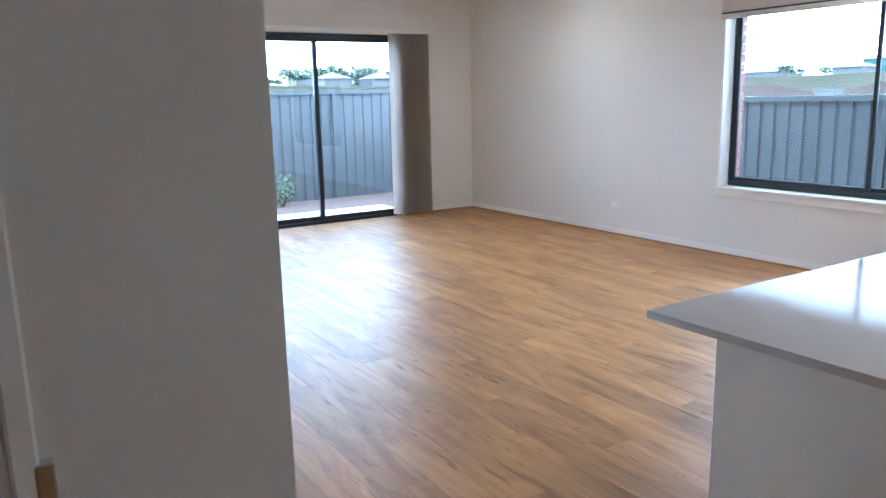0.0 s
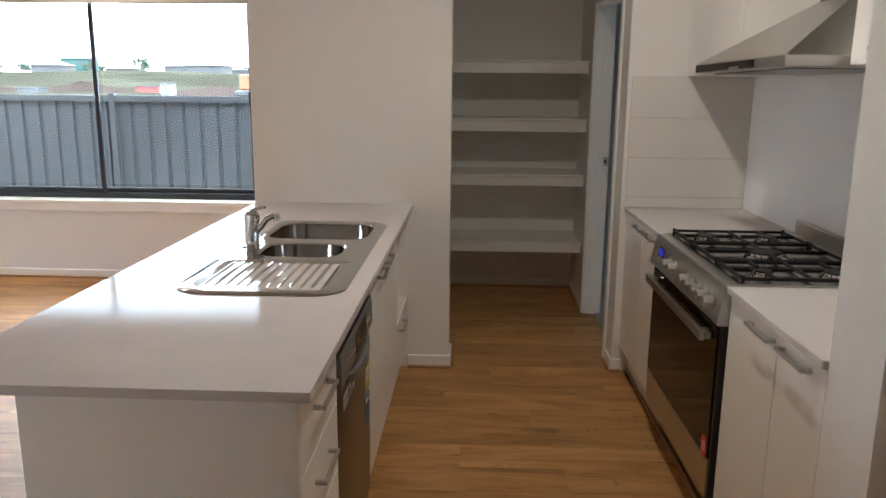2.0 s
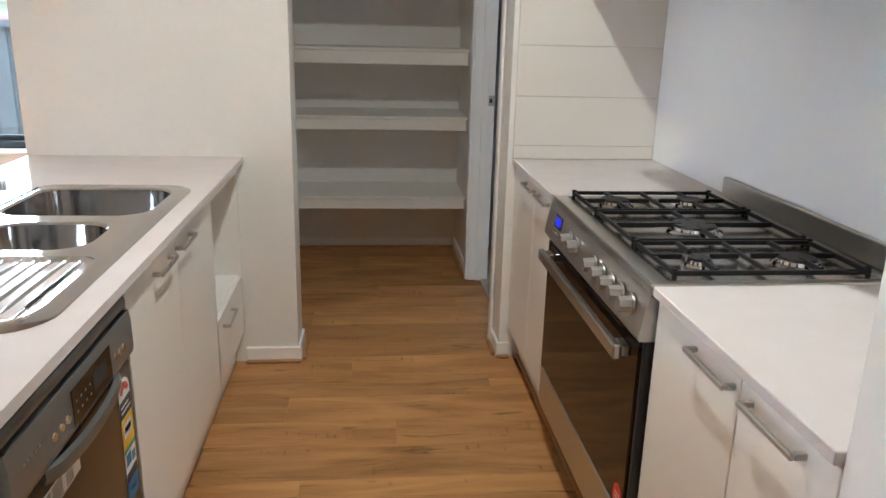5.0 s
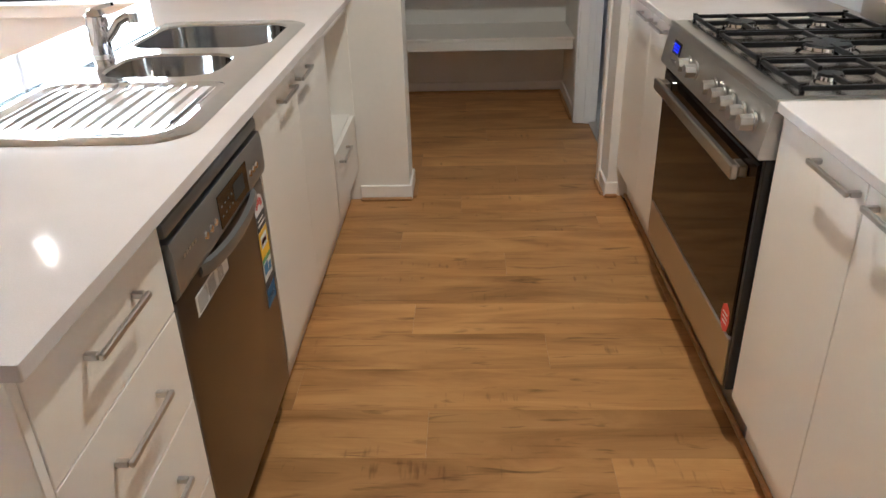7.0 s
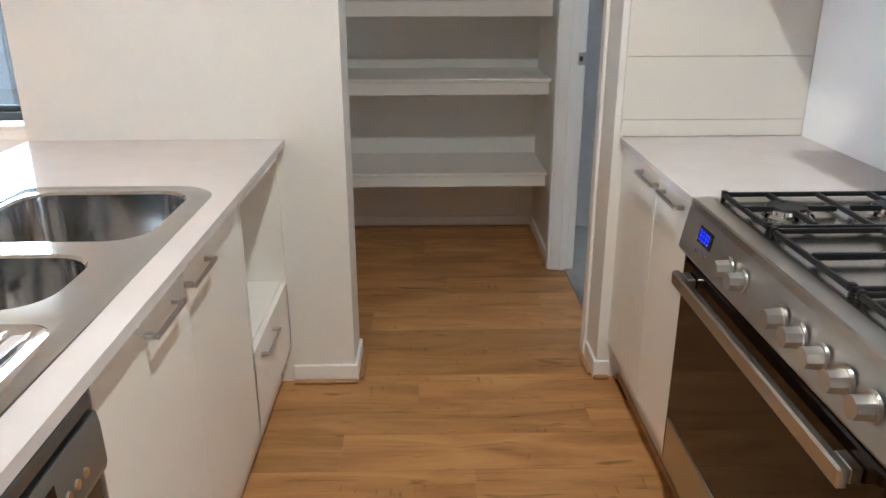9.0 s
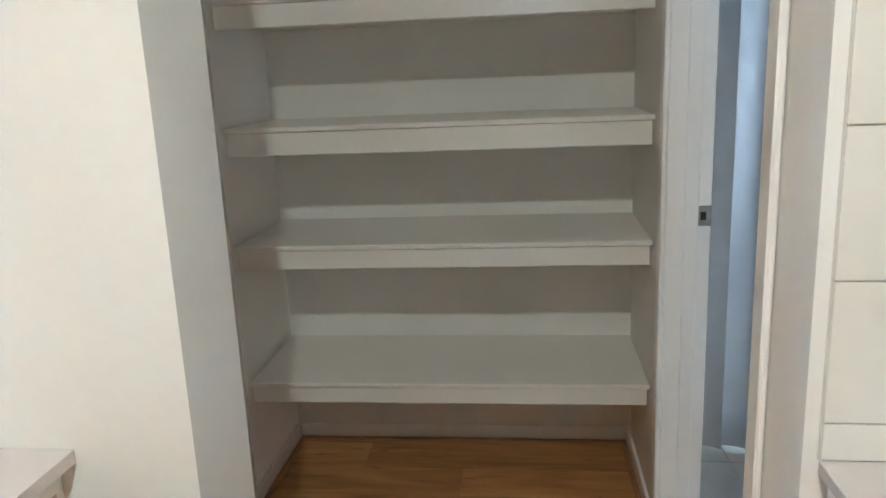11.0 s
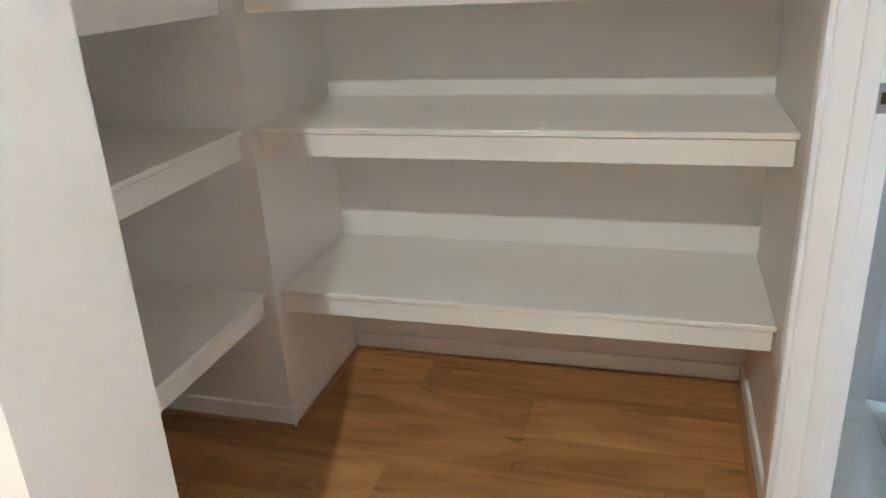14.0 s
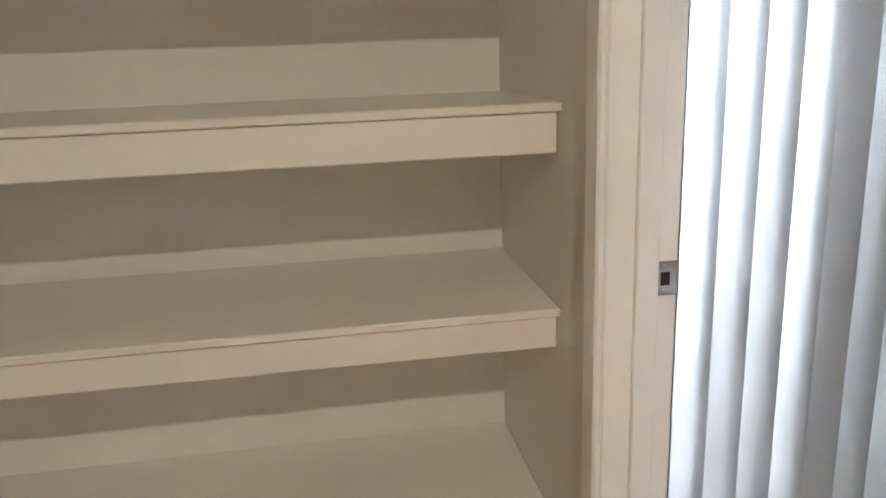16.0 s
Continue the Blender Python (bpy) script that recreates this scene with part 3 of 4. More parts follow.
# ---- cabinet helpers ----
def bar_handle(parent, axis, x, y, z, length, out):
    """A square bow handle that stands off a face square to x by out; it runs along y."""
    bm = bmesh.new()
    w = 0.011
    x1 = x + out
    lo, hi = sorted((x1, x1 - math.copysign(0.008, out)))
    box(bm, lo, hi, y - length / 2, y + length / 2, z - w / 2, z + w / 2, 0.0018)
    for yy in (y - length / 2, y + length / 2 - 0.010):
        a, b = sorted((x, x1 - math.copysign(0.009, out)))
        box(bm, a, b, yy, yy + 0.010, z - w / 2, z + w / 2, 0.0015)
    return part("handle", bm, M_HANDLE, parent, "satin nickel bow handle")


# ---- island ----
IX0, IXF = 0.807, 1.372
IY0, IY1 = 3.112, NIBF
BZ0, BZ1 = 0.878, 0.900
KICK = 0.145

# engineered stone top with the sink cut out
sx0, sx1, sy0, sy1 = 0.832, 1.338, 3.795, 5.035
bowl_a = rounded(0.885, 1.295, 4.615, 4.985, 0.085, 0)
bowl_b = rounded(0.940, 1.245, 4.285, 4.545, 0.085, 0)
bm = bmesh.new()
slab(bm, rounded(0.580, 1.402, 3.100, IY1 - 0.002, 0.003, 0, 2), [rounded(0.875, 1.305, 4.27, 5.00, 0.05, 0)], BZ0, BZ1)
solid("island_benchtop", bm, M_STONE, "pale pinkish-grey engineered stone island benchtop", "benchtop", at=(1.0, 4.4, BZ0))

def island_body(name, y0, y1, label, open_niche=False):
    t = thing(name, (1.1, (y0 + y1) / 2, 0), label, "cabinet")
    bm = bmesh.new()
    if open_niche:
        for r in ((IX0 + 0.016, IXF, y0, y0 + 0.016, KICK, BZ0 - 0.001), (IX0 + 0.016, IXF, y1 - 0.016, y1, KICK, BZ0 - 0.001)):
            part("side", boxes(r), M_CAB, t)
        part("shelf", boxes((IX0 + 0.016, IXF - 0.018, y0 + 0.016, y1 - 0.016, 0.388, 0.404)), M_CAB, t)
        part("base", boxes((IX0 + 0.016, IXF - 0.018, y0 + 0.016, y1 - 0.016, KICK, KICK + 0.016)), M_CAB, t)
        part("top_rail", boxes((IX0 + 0.016, IXF, y0 + 0.016, y1 - 0.016, 0.834, BZ0 - 0.001)), M_CAB, t)
        part("niche_back", boxes((IX0 + 0.20, IX0 + 0.216, y0 + 0.016, y1 - 0.016, 0.404, 0.834)), M_CAB, t)
        box(bm, IX0, IX0 + 0.0155, y0, y1, KICK, BZ0 - 0.001)
    else:
        box(bm, IX0, IXF - 0.020, y0, y1, KICK, 0.60)
        box(bm, IX0, IX0 + 0.016, y0, y1, 0.60, BZ0 - 0.001)
        box(bm, IXF - 0.06, IXF - 0.020, y0, y1, 0.60, BZ0 - 0.001)
        box(bm, IX0 + 0.016, IXF - 0.06, y0, y0 + 0.016, 0.60, BZ0 - 0.001)
        box(bm, IX0 + 0.016, IXF - 0.06, y1 - 0.016, y1, 0.60, BZ0 - 0.001)
    part("body", bm, M_CAB, t)
    part("kickboard", boxes((IXF - 0.062, IXF - 0.046, y0, y1, 0.0, KICK)), M_CAB, t)
    return t


def front(t, y0, y1, z0, z1, name="door", hy=None, hz=None, length=0.16, out=0.028, x=IXF, th=0.018):
    a, b = sorted((x - math.copysign(th, out), x))
    d = part(name, boxes((a, b, y0 + 0.0015, y1 - 0.0015, z0 + 0.0015, z1 - 0.0015), bevel=0.0012), M_CAB, t)
    if hy is not None:
        bar_handle(d, "y", x, hy, hz, length, out)
    return d


t = thing("end_panel", (1.0, IY0, 0), "white melamine end panel of the kitchen island", "panel")
part("board", boxes((0.797, IXF, IY0, IY0 + 0.018, 0, BZ0 - 0.001), bevel=0.0015), M_CAB, t)
t = thing("back_panel", (0.797, 4.4, 0), "white melamine back panel of the kitchen island", "panel")
part("board", boxes((0.787, 0.805, IY0 + 0.019, IY1 - 0.002, 0, BZ0 - 0.001), bevel=0.0015), M_CAB, t)

t = island_body("drawer_cabinet", IY0 + 0.019, 3.543, "white melamine base cabinet with four handled drawers")
zs = (0.873, 0.692, 0.510, 0.328, KICK)
for a, b in zip(zs, zs[1:]):
    front(t, IY0 + 0.019, 3.543, b, a, "drawer", 3.340, a - 0.076, 0.165)
t = island_body("sink_cabinet", 4.149, 5.072, "white melamine sink cabinet with two doors")
front(t, 4.149, 4.602, KICK, 0.873, "door", 4.445, 0.815, 0.16)
front(t, 4.602, 5.072, KICK, 0.873, "door", 4.675, 0.815, 0.16)
t = island_body("microwave_cabinet", 5.074, NIBF - 0.003, "white melamine cabinet with an open microwave niche over a drawer", True)
front(t, 5.074, NIBF - 0.003, KICK, 0.400, "drawer", 5.26, 0.350, 0.18)

# ---- dishwasher ----
dw = thing("dishwasher", (1.1, 3.846, 0), "stainless steel dishwasher with energy stickers under the benchtop", "dishwasher")
D0, D1 = 3.548, 4.144
part("tub", boxes((0.83, 1.3310, D0 + 0.004, D1 - 0.004, 0.09, 0.862), bevel=0.004), M_DARKGAP, dw)
part("kick_plate", boxes((1.30, 1.318, D0 + 0.004, D1 - 0.004, 0.004, 0.10)), M_DARKGAP, dw)
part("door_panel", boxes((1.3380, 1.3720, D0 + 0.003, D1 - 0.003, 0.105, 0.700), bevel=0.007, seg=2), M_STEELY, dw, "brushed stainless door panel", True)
for y in (D0 + 0.0005, D1 - 0.0025):
    part("side_seal", boxes((1.3320, 1.3660, y, y + 0.002, 0.105, 0.812)), M_BLACK, dw)
cp = bmesh.new()
loft(cp, [[Vector((x, y, z)) for x, z in ((1.3260, 0.702), (1.3720, 0.702), (1.3810, 0.712), (1.3845, 0.726), (1.3835, 0.790), (1.3800, 0.811), (1.3260, 0.811))] for y in (D0 + 0.003, D1 - 0.003)])
for ring in (cp.verts[:7], cp.verts[7:]):
    cp.faces.new(ring)
cpo = part("control_panel", cp, M_SILVER, dw, "silver control panel", True)
part("top_trim", boxes((1.3180, 1.3780, D0 + 0.003, D1 - 0.003, 0.818, 0.848), bevel=0.009, seg=2), M_SILVER, dw, "", True)
def on_panel(y, z, lift=0.0):
    """A place on the control panel's face."""
    return Vector((1.3845 - (z - 0.726) * 0.0157 + lift, y, z))


def on_panel_plate(y0, y1, z0, z1, l0, l1):
    bm = bmesh.new()
    loft(bm, [[on_panel(y0, z0, l), on_panel(y1, z0, l), on_panel(y1, z1, l), on_panel(y0, z1, l)] for l in (l0, l1)], True)
    return bm


dsp = part("display", on_panel_plate(3.790, 3.993, 0.724, 0.792, 0.0005, 0.002), M_BLACKG, cpo, "black glossy display")
part("readout", on_panel_plate(3.890, 3.963, 0.742, 0.778, 0.0021, 0.0025), M_DARKGAP, dsp)
for y in (3.708, 3.738, 3.766, 4.022, 4.048, 4.074):
    bm = bmesh.new()
    cyl(bm, on_panel(y, 0.752), on_panel(y, 0.752, 0.003), 0.0085, 0.0070, seg=16)
    part("button", bm, M_CHROME, cpo, "small round chrome button", True)
for k in range(4):
    y = 3.803 + 0.022 * k
    for z in (0.744, 0.764):
        part("mark", on_panel_plate(y, y + 0.007, z, z + 0.004, 0.0021, 0.0026), M_SILVER, dsp)
for k in range(5):
    part("nameplate", on_panel_plate(3.593 + 0.014 * k, 3.602 + 0.014 * k, 0.766, 0.772, 0.0004, 0.0008), M_HANDLE, cpo)
bm = bmesh.new()
pts = []
for k in range(17):
    u = k / 16
    pts.append((1.3720 + 0.024 * math.sin(math.pi * u) ** 0.4, 3.673 + 0.375 * u, 0.699 - 0.008 * math.sin(math.pi * u)))
rings = loft(bm, [[Vector((x + dx, y, z + dz)) for dx, dz in ((-0.006, -0.014), (0.003, -0.016), (0.007, -0.004), (0.005, 0.010), (-0.006, 0.012))] for x, y, z in pts])
bm.faces.new(rings[0][::-1])
bm.faces.new(rings[-1])
part("door_handle", bm, M_SILVER, dw, "curved silver door handle", True)
F = 1.3722
lab = part("paper_label", boxes((F, F + 0.0008, 3.631, 3.821, 0.622, 0.664)), M_PAPER, dw, "white instruction label with fine print")
for r in range(7):
    for c in range(3):
        part("print_line", boxes((F + 0.0008, F + 0.0011, 3.640 + c * 0.058, 3.640 + c * 0.058 + 0.050 - 0.009 * ((r * 3 + c) % 3), 0.6265 + r * 0.0050, 0.6285 + r * 0.0050)), M_INK, lab)
# tall energy rating sticker with an arched top
bm = bmesh.new()
arch = [(4.048, 0.385), (4.120, 0.385)] + [(4.084 + 0.036 * math.cos(radians(15 * k)), 0.640 + 0.034 * math.sin(radians(15 * k))) for k in range(13)]
loft(bm, [[Vector((x, y, z)) for y, z in arch] for x in (F, F + 0.0008)], True)
stk = part("energy_sticker", bm, M_PAPER, dw, "tall rating sticker in red, black, yellow, white and blue")
bm = bmesh.new()
for k in range(11):
    a0, a1 = radians(15 + 150 * k / 11), radians(15 + 150 * (k + 0.72) / 11)
    bm.faces.new([bm.verts.new((F + 0.0012, 4.084 + r * math.cos(a), 0.636 + r * math.sin(a))) for r, a in ((0.014, a0), (0.030, a0), (0.030, a1), (0.014, a1))])
part("star_arc", bm, M_RED, stk, "red star rating arc")
for r, m in (((4.048, 4.120, 0.588, 0.628), M_INK), ((4.054, 4.114, 0.600, 0.604), M_PAPER), ((4.054, 4.104, 0.612, 0.616), M_PAPER), ((4.048, 4.120, 0.516, 0.586), M_YELLOW), ((4.058, 4.110, 0.540, 0.574), M_PAPER),
             ((4.064, 4.104, 0.550, 0.564), M_RED), ((4.048, 4.120, 0.504, 0.515), M_GREEN), ((4.056, 4.088, 0.472, 0.500), M_BLUE), ((4.094, 4.114, 0.468, 0.490), M_BLUE), ((4.048, 4.120, 0.434, 0.456), M_INK),
             ((4.048, 4.120, 0.386, 0.433), M_BLUE), ((4.058, 4.108, 0.404, 0.412), M_PAPER)):
    part("print_patch", boxes((F + 0.0008, F + 0.0012 + 0.0003 * (m in (M_PAPER, M_RED, M_BLUE)), *r)), m, stk)

# ---- sink ----
sk = thing("kitchen_sink", (1.06, 4.5, BZ1), "stainless steel double bowl sink with a ribbed drainer", "sink")
outer = []
for p in rounded(sx0, sx1, sy0, sy1, (0.10, 0.09, 0.11, 0.10), 0, 8):
    outer.append(p)
# the tap side steps in beside the bowls
shaped = []
for p in outer:
    q = p.copy()
    if p.x < 0.95 and p.y > 4.35:
        q.x = max(q.x, 0.862)
    shaped.append(q)
ci = [k for k in range(len(shaped)) if abs(shaped[k].x - 0.862) < 1e-6 and shaped[k].y > 4.35]
shaped[ci[-1] + 1:ci[-1] + 1] = [Vector((0.862, 4.44, 0)), Vector((0.856, 4.36, 0)), Vector((0.842, 4.29, 0)), Vector((0.832, 4.20, 0))]
bm = bmesh.new()
top = 0.9045
DX0, DW, DY, DL = 0.868, 0.435, 3.832, 0.405
drain_zone = rounded(DX0, DX0 + DW, DY, DY + DL, (0.05, 0.05, 0.09, 0.09), 0, 6)
rings = sheet(bm, shaped, [bowl_a, bowl_b, drain_zone], top, True)
def inset(lp, d):
    c = sum((Vector((v.x, v.y, 0)) for v in lp), Vector()) / len(lp)
    out = []
    for v in lp:
        w = Vector((v.x, v.y, 0)) - c
        out.append(c + w * (1 - d / max(w.length, 1e-6)))
    return out


rim = [bm.verts.new((v.co.x + (0.006 if v.co.x < 1.06 else -0.006) * -1, v.co.y + (-0.006 if v.co.y < 4.5 else 0.006), BZ1 + 0.0004)) for v in rings[0]]
for k in range(len(rim)):
    j = (k + 1) % len(rim)
    bm.faces.new((rim[k], rim[j], rings[0][j], rings[0][k]))
part("flange", bm, M_SINK, sk, smooth=True)

def bowl(name, lp, depth, label):
    bm = bmesh.new()
    loops = [[Vector((v.x, v.y, top)) for v in lp], [Vector((*inset(lp, 0.006)[k][:2], top - 0.006)) for k in range(len(lp))],
             [Vector((*inset(lp, 0.016)[k][:2], top - depth * 0.82)) for k in range(len(lp))], [Vector((*inset(lp, 0.028)[k][:2], top - depth * 0.95)) for k in range(len(lp))],
             [Vector((*inset(lp, 0.055)[k][:2], top - depth)) for k in range(len(lp))]]
    loft(bm, loops, True)
    b = part(name, bm, M_SINK, sk, label, True)
    c = sum((Vector((v.x, v.y, 0)) for v in lp), Vector()) / len(lp)
    bm = bmesh.new()
    cyl(bm, (c.x, c.y, top - depth + 0.0005), (c.x, c.y, top - depth + 0.004), 0.043, 0.038, seg=28)
    w = part("waste", bm, M_CHROME, b, "round chrome waste", True)
    bm = bmesh.new()
    cyl(bm, (c.x, c.y, top - depth + 0.0041), (c.x, c.y, top - depth + 0.0046), 0.024, seg=20)
    part("plug_hole", bm, M_DARKGAP, w)


bowl("main_bowl", bowl_a, 0.18, "deep main bowl")
bowl("second_bowl", bowl_b, 0.14, "smaller second bowl")
# drainer: a shallow pan with raised ribs along it
bm = bmesh.new()
nx, ny = 96, 14
grid = []
def drain_h(x, y):
    u = (x - DX0) / DW
    v = (y - DY) / DL
    e = min(u, 1 - u, v * 0.8, (1 - v) * 0.8)
    dish = -0.007 * min(1, max(0, e) / 0.09)
    rib = 0.006 * max(0, math.cos(2 * math.pi * (x - DX0) / 0.0335)) ** 0.7 if 0.10 < v < 0.93 and 0.08 < u < 0.93 else 0
    fade = min(1, max(0, (v - 0.10) / 0.10)) * min(1, max(0, (0.93 - v) / 0.08))
    return top + dish + rib * fade


for i in range(nx + 1):
    col = []
    for j in range(ny + 1):
        x, y = DX0 + DW * i / nx, DY + DL * j / ny
        cxn, cyn = 2 * i / nx - 1, 2 * j / ny - 1
        r = 0.12
        ex, ey = max(0, abs(cxn) - (1 - r)), max(0, abs(cyn) - (1 - r * 1.3))
        col.append(bm.verts.new((x - math.copysign(ex * ey / (r * 1.3) * 0.42 / 2 * 0.3, cxn), y - math.copysign(ex * ey / r * 0.17 * 0.3, cyn), drain_h(x, y))))
    grid.append(col)
for i in range(nx):
    for j in range(ny):
        bm.faces.new((grid[i][j], grid[i + 1][j], grid[i + 1][j + 1], grid[i][j + 1]))
part("drainer", bm, M_SINK, sk, "ribbed draining board", True)

# ---- mixer tap ----
tp = thing("mixer_tap", (0.875, 4.510, top), "chrome sink mixer tap with a lever handle", "tap")
bm = bmesh.new()
cyl(bm, (0.875, 4.510, BZ1), (0.875, 4.510, top + 0.012), 0.030, 0.028, 28)
part("base", bm, M_CHROME, tp, smooth=True)
bm = bmesh.new()
cyl(bm, (0.875, 4.510, top + 0.012), (0.877, 4.510, top + 0.085), 0.0275, 0.0255, 28)
cyl(bm, (0.877, 4.510, top + 0.0852), (0.879, 4.510, top + 0.112), 0.0295, 0.0285, 28)
part("body", bm, M_CHROME, tp, smooth=True)
bm = bmesh.new()
tube(bm, [(0.880, 4.510, top + 0.030), (0.915, 4.517, top + 0.070), (0.930, 4.522, top + 0.092), (0.952, 4.527, top + 0.104), (0.968, 4.532, top + 0.104)], 0.0115, 14)
sp = part("spout", bm, M_CHROME, tp, smooth=True)
bm = bmesh.new()
cyl(bm, (0.968, 4.532, top + 0.115), (0.969, 4.532, top + 0.088), 0.0145, 0.0145, 18)
part("aerator", bm, M_CHROME, sp, smooth=True)
bm = bmesh.new()
cyl(bm, (0.879, 4.510, top + 0.1125), (0.879, 4.510, top + 0.128), 0.0255, 0.018, 24)
loft(bm, [[Vector((x, 4.510 + dy, z)) for dy, z in ((-w, h), (w, h), (w * 0.8, h + 0.009), (-w * 0.8, h + 0.009))] for x, w, h in ((0.872, 0.014, top + 0.122), (0.91, 0.012, top + 0.132), (0.930, 0.009, top + 0.136))])
part("lever", bm, M_CHROME, tp, "chrome lever", True)

# ---- right-hand run ----
RX, RB = 2.520, 2.506
def base_cab(name, y0, y1, label, fronts):
    t = thing(name, (2.8, (y0 + y1) / 2, 0), label, "cabinet", "wall-side base cabinets")
    part("body", boxes((RX + 0.019, XE - 0.002, y0, y1, KICK, BZ0 - 0.001)), M_CAB, t)
    part("kickboard", boxes((RX + 0.055, RX + 0.071, y0, y1, 0, KICK)), M_CAB, t)
    part("bead", boxes((RX + 0.040, RX + 0.055, y0, y1, 0, 0.014), bevel=0.004), M_BEAD, t, "oak-coloured timber bead")
    for a, b, h in fronts:
        front(t, a, b, KICK, 0.873, "door", h, 0.845, 0.165, -0.028, RX)
    return t


base_cab("base_cabinet", 3.357, 4.004, "white melamine base cabinet with two tall doors", ((3.357, 3.632, 3.512), (3.632, 4.004, 3.728)))
base_cab("base_cabinet", 4.918, NIB - 0.004, "narrow white melamine base cabinet beside the pantry", ((4.918, 5.235, 5.08), (5.235, NIB - 0.004, 5.30)))
for y0, y1, lb in ((3.357, 4.008, "pale engineered stone benchtop beside the cooker"), (4.915, NIB - 0.003, "pale engineered stone benchtop in the kitchen corner")):
    solid("benchtop", boxes((RB, XE - 0.002, y0, y1, BZ0, BZ1), bevel=0.002), M_STONE, lb, "benchtop", at=(2.8, (y0 + y1) / 2, BZ0))

# ---- cooker ----
ck = thing("range_cooker", (2.8, 4.54, 0), "wide stainless steel freestanding gas cooker with a black glass oven", "cooker")
O0, O1 = 4.012, 4.911
part("carcass", boxes((2.535, 3.09, O0 + 0.004, O1 - 0.004, 0.15, 0.872)), M_BLACK, ck)
hob = part("hob", boxes((2.503, 3.098, O0, O1, 0.872, 0.902), bevel=0.004), M_STEEL, ck, "stainless hob top", False)
part("hob_well", boxes((2.548, 3.045, O0 + 0.022, O1 - 0.022, 0.9022, 0.9034), bevel=0.0004), M_HOBW, hob, "dark enamel hob well")
bm = bmesh.new()
loft(bm, [[Vector((x, y, z)) for x, z in ((2.535, 0.770), (2.488, 0.770), (2.484, 0.778), (2.503, 0.880), (2.507, 0.8715), (2.535, 0.8715))] for y in (O0, O1)])
for ring in (bm.verts[:6], bm.verts[6:]):
    bm.faces.new(ring)
cp2 = part("control_panel", bm, M_STEEL, ck, "sloping stainless control panel")
def on_fascia(y, z, lift=0.0):
    return Vector((2.484 + (z - 0.778) * 0.186 - lift, y, z))


for y in (4.090, 4.163, 4.236, 4.308, 4.380, 4.552, 4.622):
    bm = bmesh.new()
    cyl(bm, on_fascia(y, 0.830, 0.0), on_fascia(y, 0.830, 0.006), 0.025, 0.025, 24)
    k = part("knob", bm, M_STEEL, cp2, "stainless control knob", True)
    bm = bmesh.new()
    cyl(bm, on_fascia(y, 0.830, 0.006), on_fascia(y, 0.830, 0.034), 0.0200, 0.0185, 8)
    part("grip", bm, M_HANDLE, k, smooth=True)
bm = bmesh.new()
loft(bm, [[on_fascia(y, z, l) for y, z in ((4.735, 0.824), (4.815, 0.824), (4.815, 0.862), (4.735, 0.862))] for l in (0.0002, 0.002)], True)
ds = part("clock_window", bm, M_BLACKG, cp2, "black clock window")
bm = bmesh.new()
for n_, y in enumerate((4.755, 4.770, 4.786, 4.801)):
    for k, (dy, dz) in enumerate(((0, 0.010), (0, 0), (0, -0.010))):
        box(bm, *[v for v in (2.484 + (0.843 + dz - 0.778) * 0.186 - 0.0030, 2.484 + (0.843 + dz - 0.778) * 0.186 - 0.0022)], y - 0.0048, y + 0.0048, 0.843 + dz - 0.0018, 0.843 + dz + 0.0018)
    for dz in (0.005, -0.005):
        box(bm, 2.484 + (0.843 + dz - 0.778) * 0.186 - 0.0030, 2.484 + (0.843 + dz - 0.778) * 0.186 - 0.0022, y - 0.0055, y - 0.0030, 0.843 + dz - 0.004, 0.843 + dz + 0.004)
part("clock_digits", bm, M_DISPLAY, ds, "lit blue clock digits")
for y in (4.750, 4.775, 4.800):
    bm = bmesh.new()
    cyl(bm, on_fascia(y, 0.806), on_fascia(y, 0.806, 0.004), 0.0055, 0.005, 12)
    part("clock_button", bm, M_CHROME, cp2, "", True)
od = part("oven_door", boxes((2.497, 2.530, O0 + 0.018, O1 - 0.018, 0.306, 0.752), bevel=0.004), M_BLACKG, ck, "black glass oven door")
bm = bmesh.new()
box(bm, 2.455, 2.474, O0 + 0.065, O1 - 0.055, 0.699, 0.735, 0.004)
for y in (O0 + 0.070, O1 - 0.110):
    box(bm, 2.475, 2.4965, y, y + 0.05, 0.703, 0.731, 0.003)
part("door_handle", bm, M_STEEL, od, "square stainless door handle")
for y in (O0, O1 - 0.0165):
    part("side_trim", boxes((2.503, 2.534, y, y + 0.0165, 0.160, 0.768), bevel=0.002), M_BLACK, ck)
part("drawer_front", boxes((2.499, 2.533, O0 + 0.018, O1 - 0.018, 0.160, 0.299), bevel=0.003), M_STEEL, ck, "stainless lower drawer front")
part("skirt", boxes((2.575, 2.591, O0 + 0.006, O1 - 0.006, 0.0, 0.158)), M_STEEL, ck)
for y in (O0 + 0.06, O1 - 0.06):
    bm = bmesh.new()
    cyl(bm, (3.0, y, 0), (3.0, y, 0.15), 0.02, seg=14)
    part("foot", bm, M_BLACK, ck)
part("bead", boxes((2.560, 2.575, O0 - 0.004, O1 + 0.004, 0, 0.014), bevel=0.004), M_BEAD, ck, "oak-coloured timber bead")
part("upstand", boxes((3.078, 3.098, O0 + 0.003, O1 - 0.003, 0.903, 0.965), bevel=0.003), M_STEEL, ck, "stainless upstand at the back")
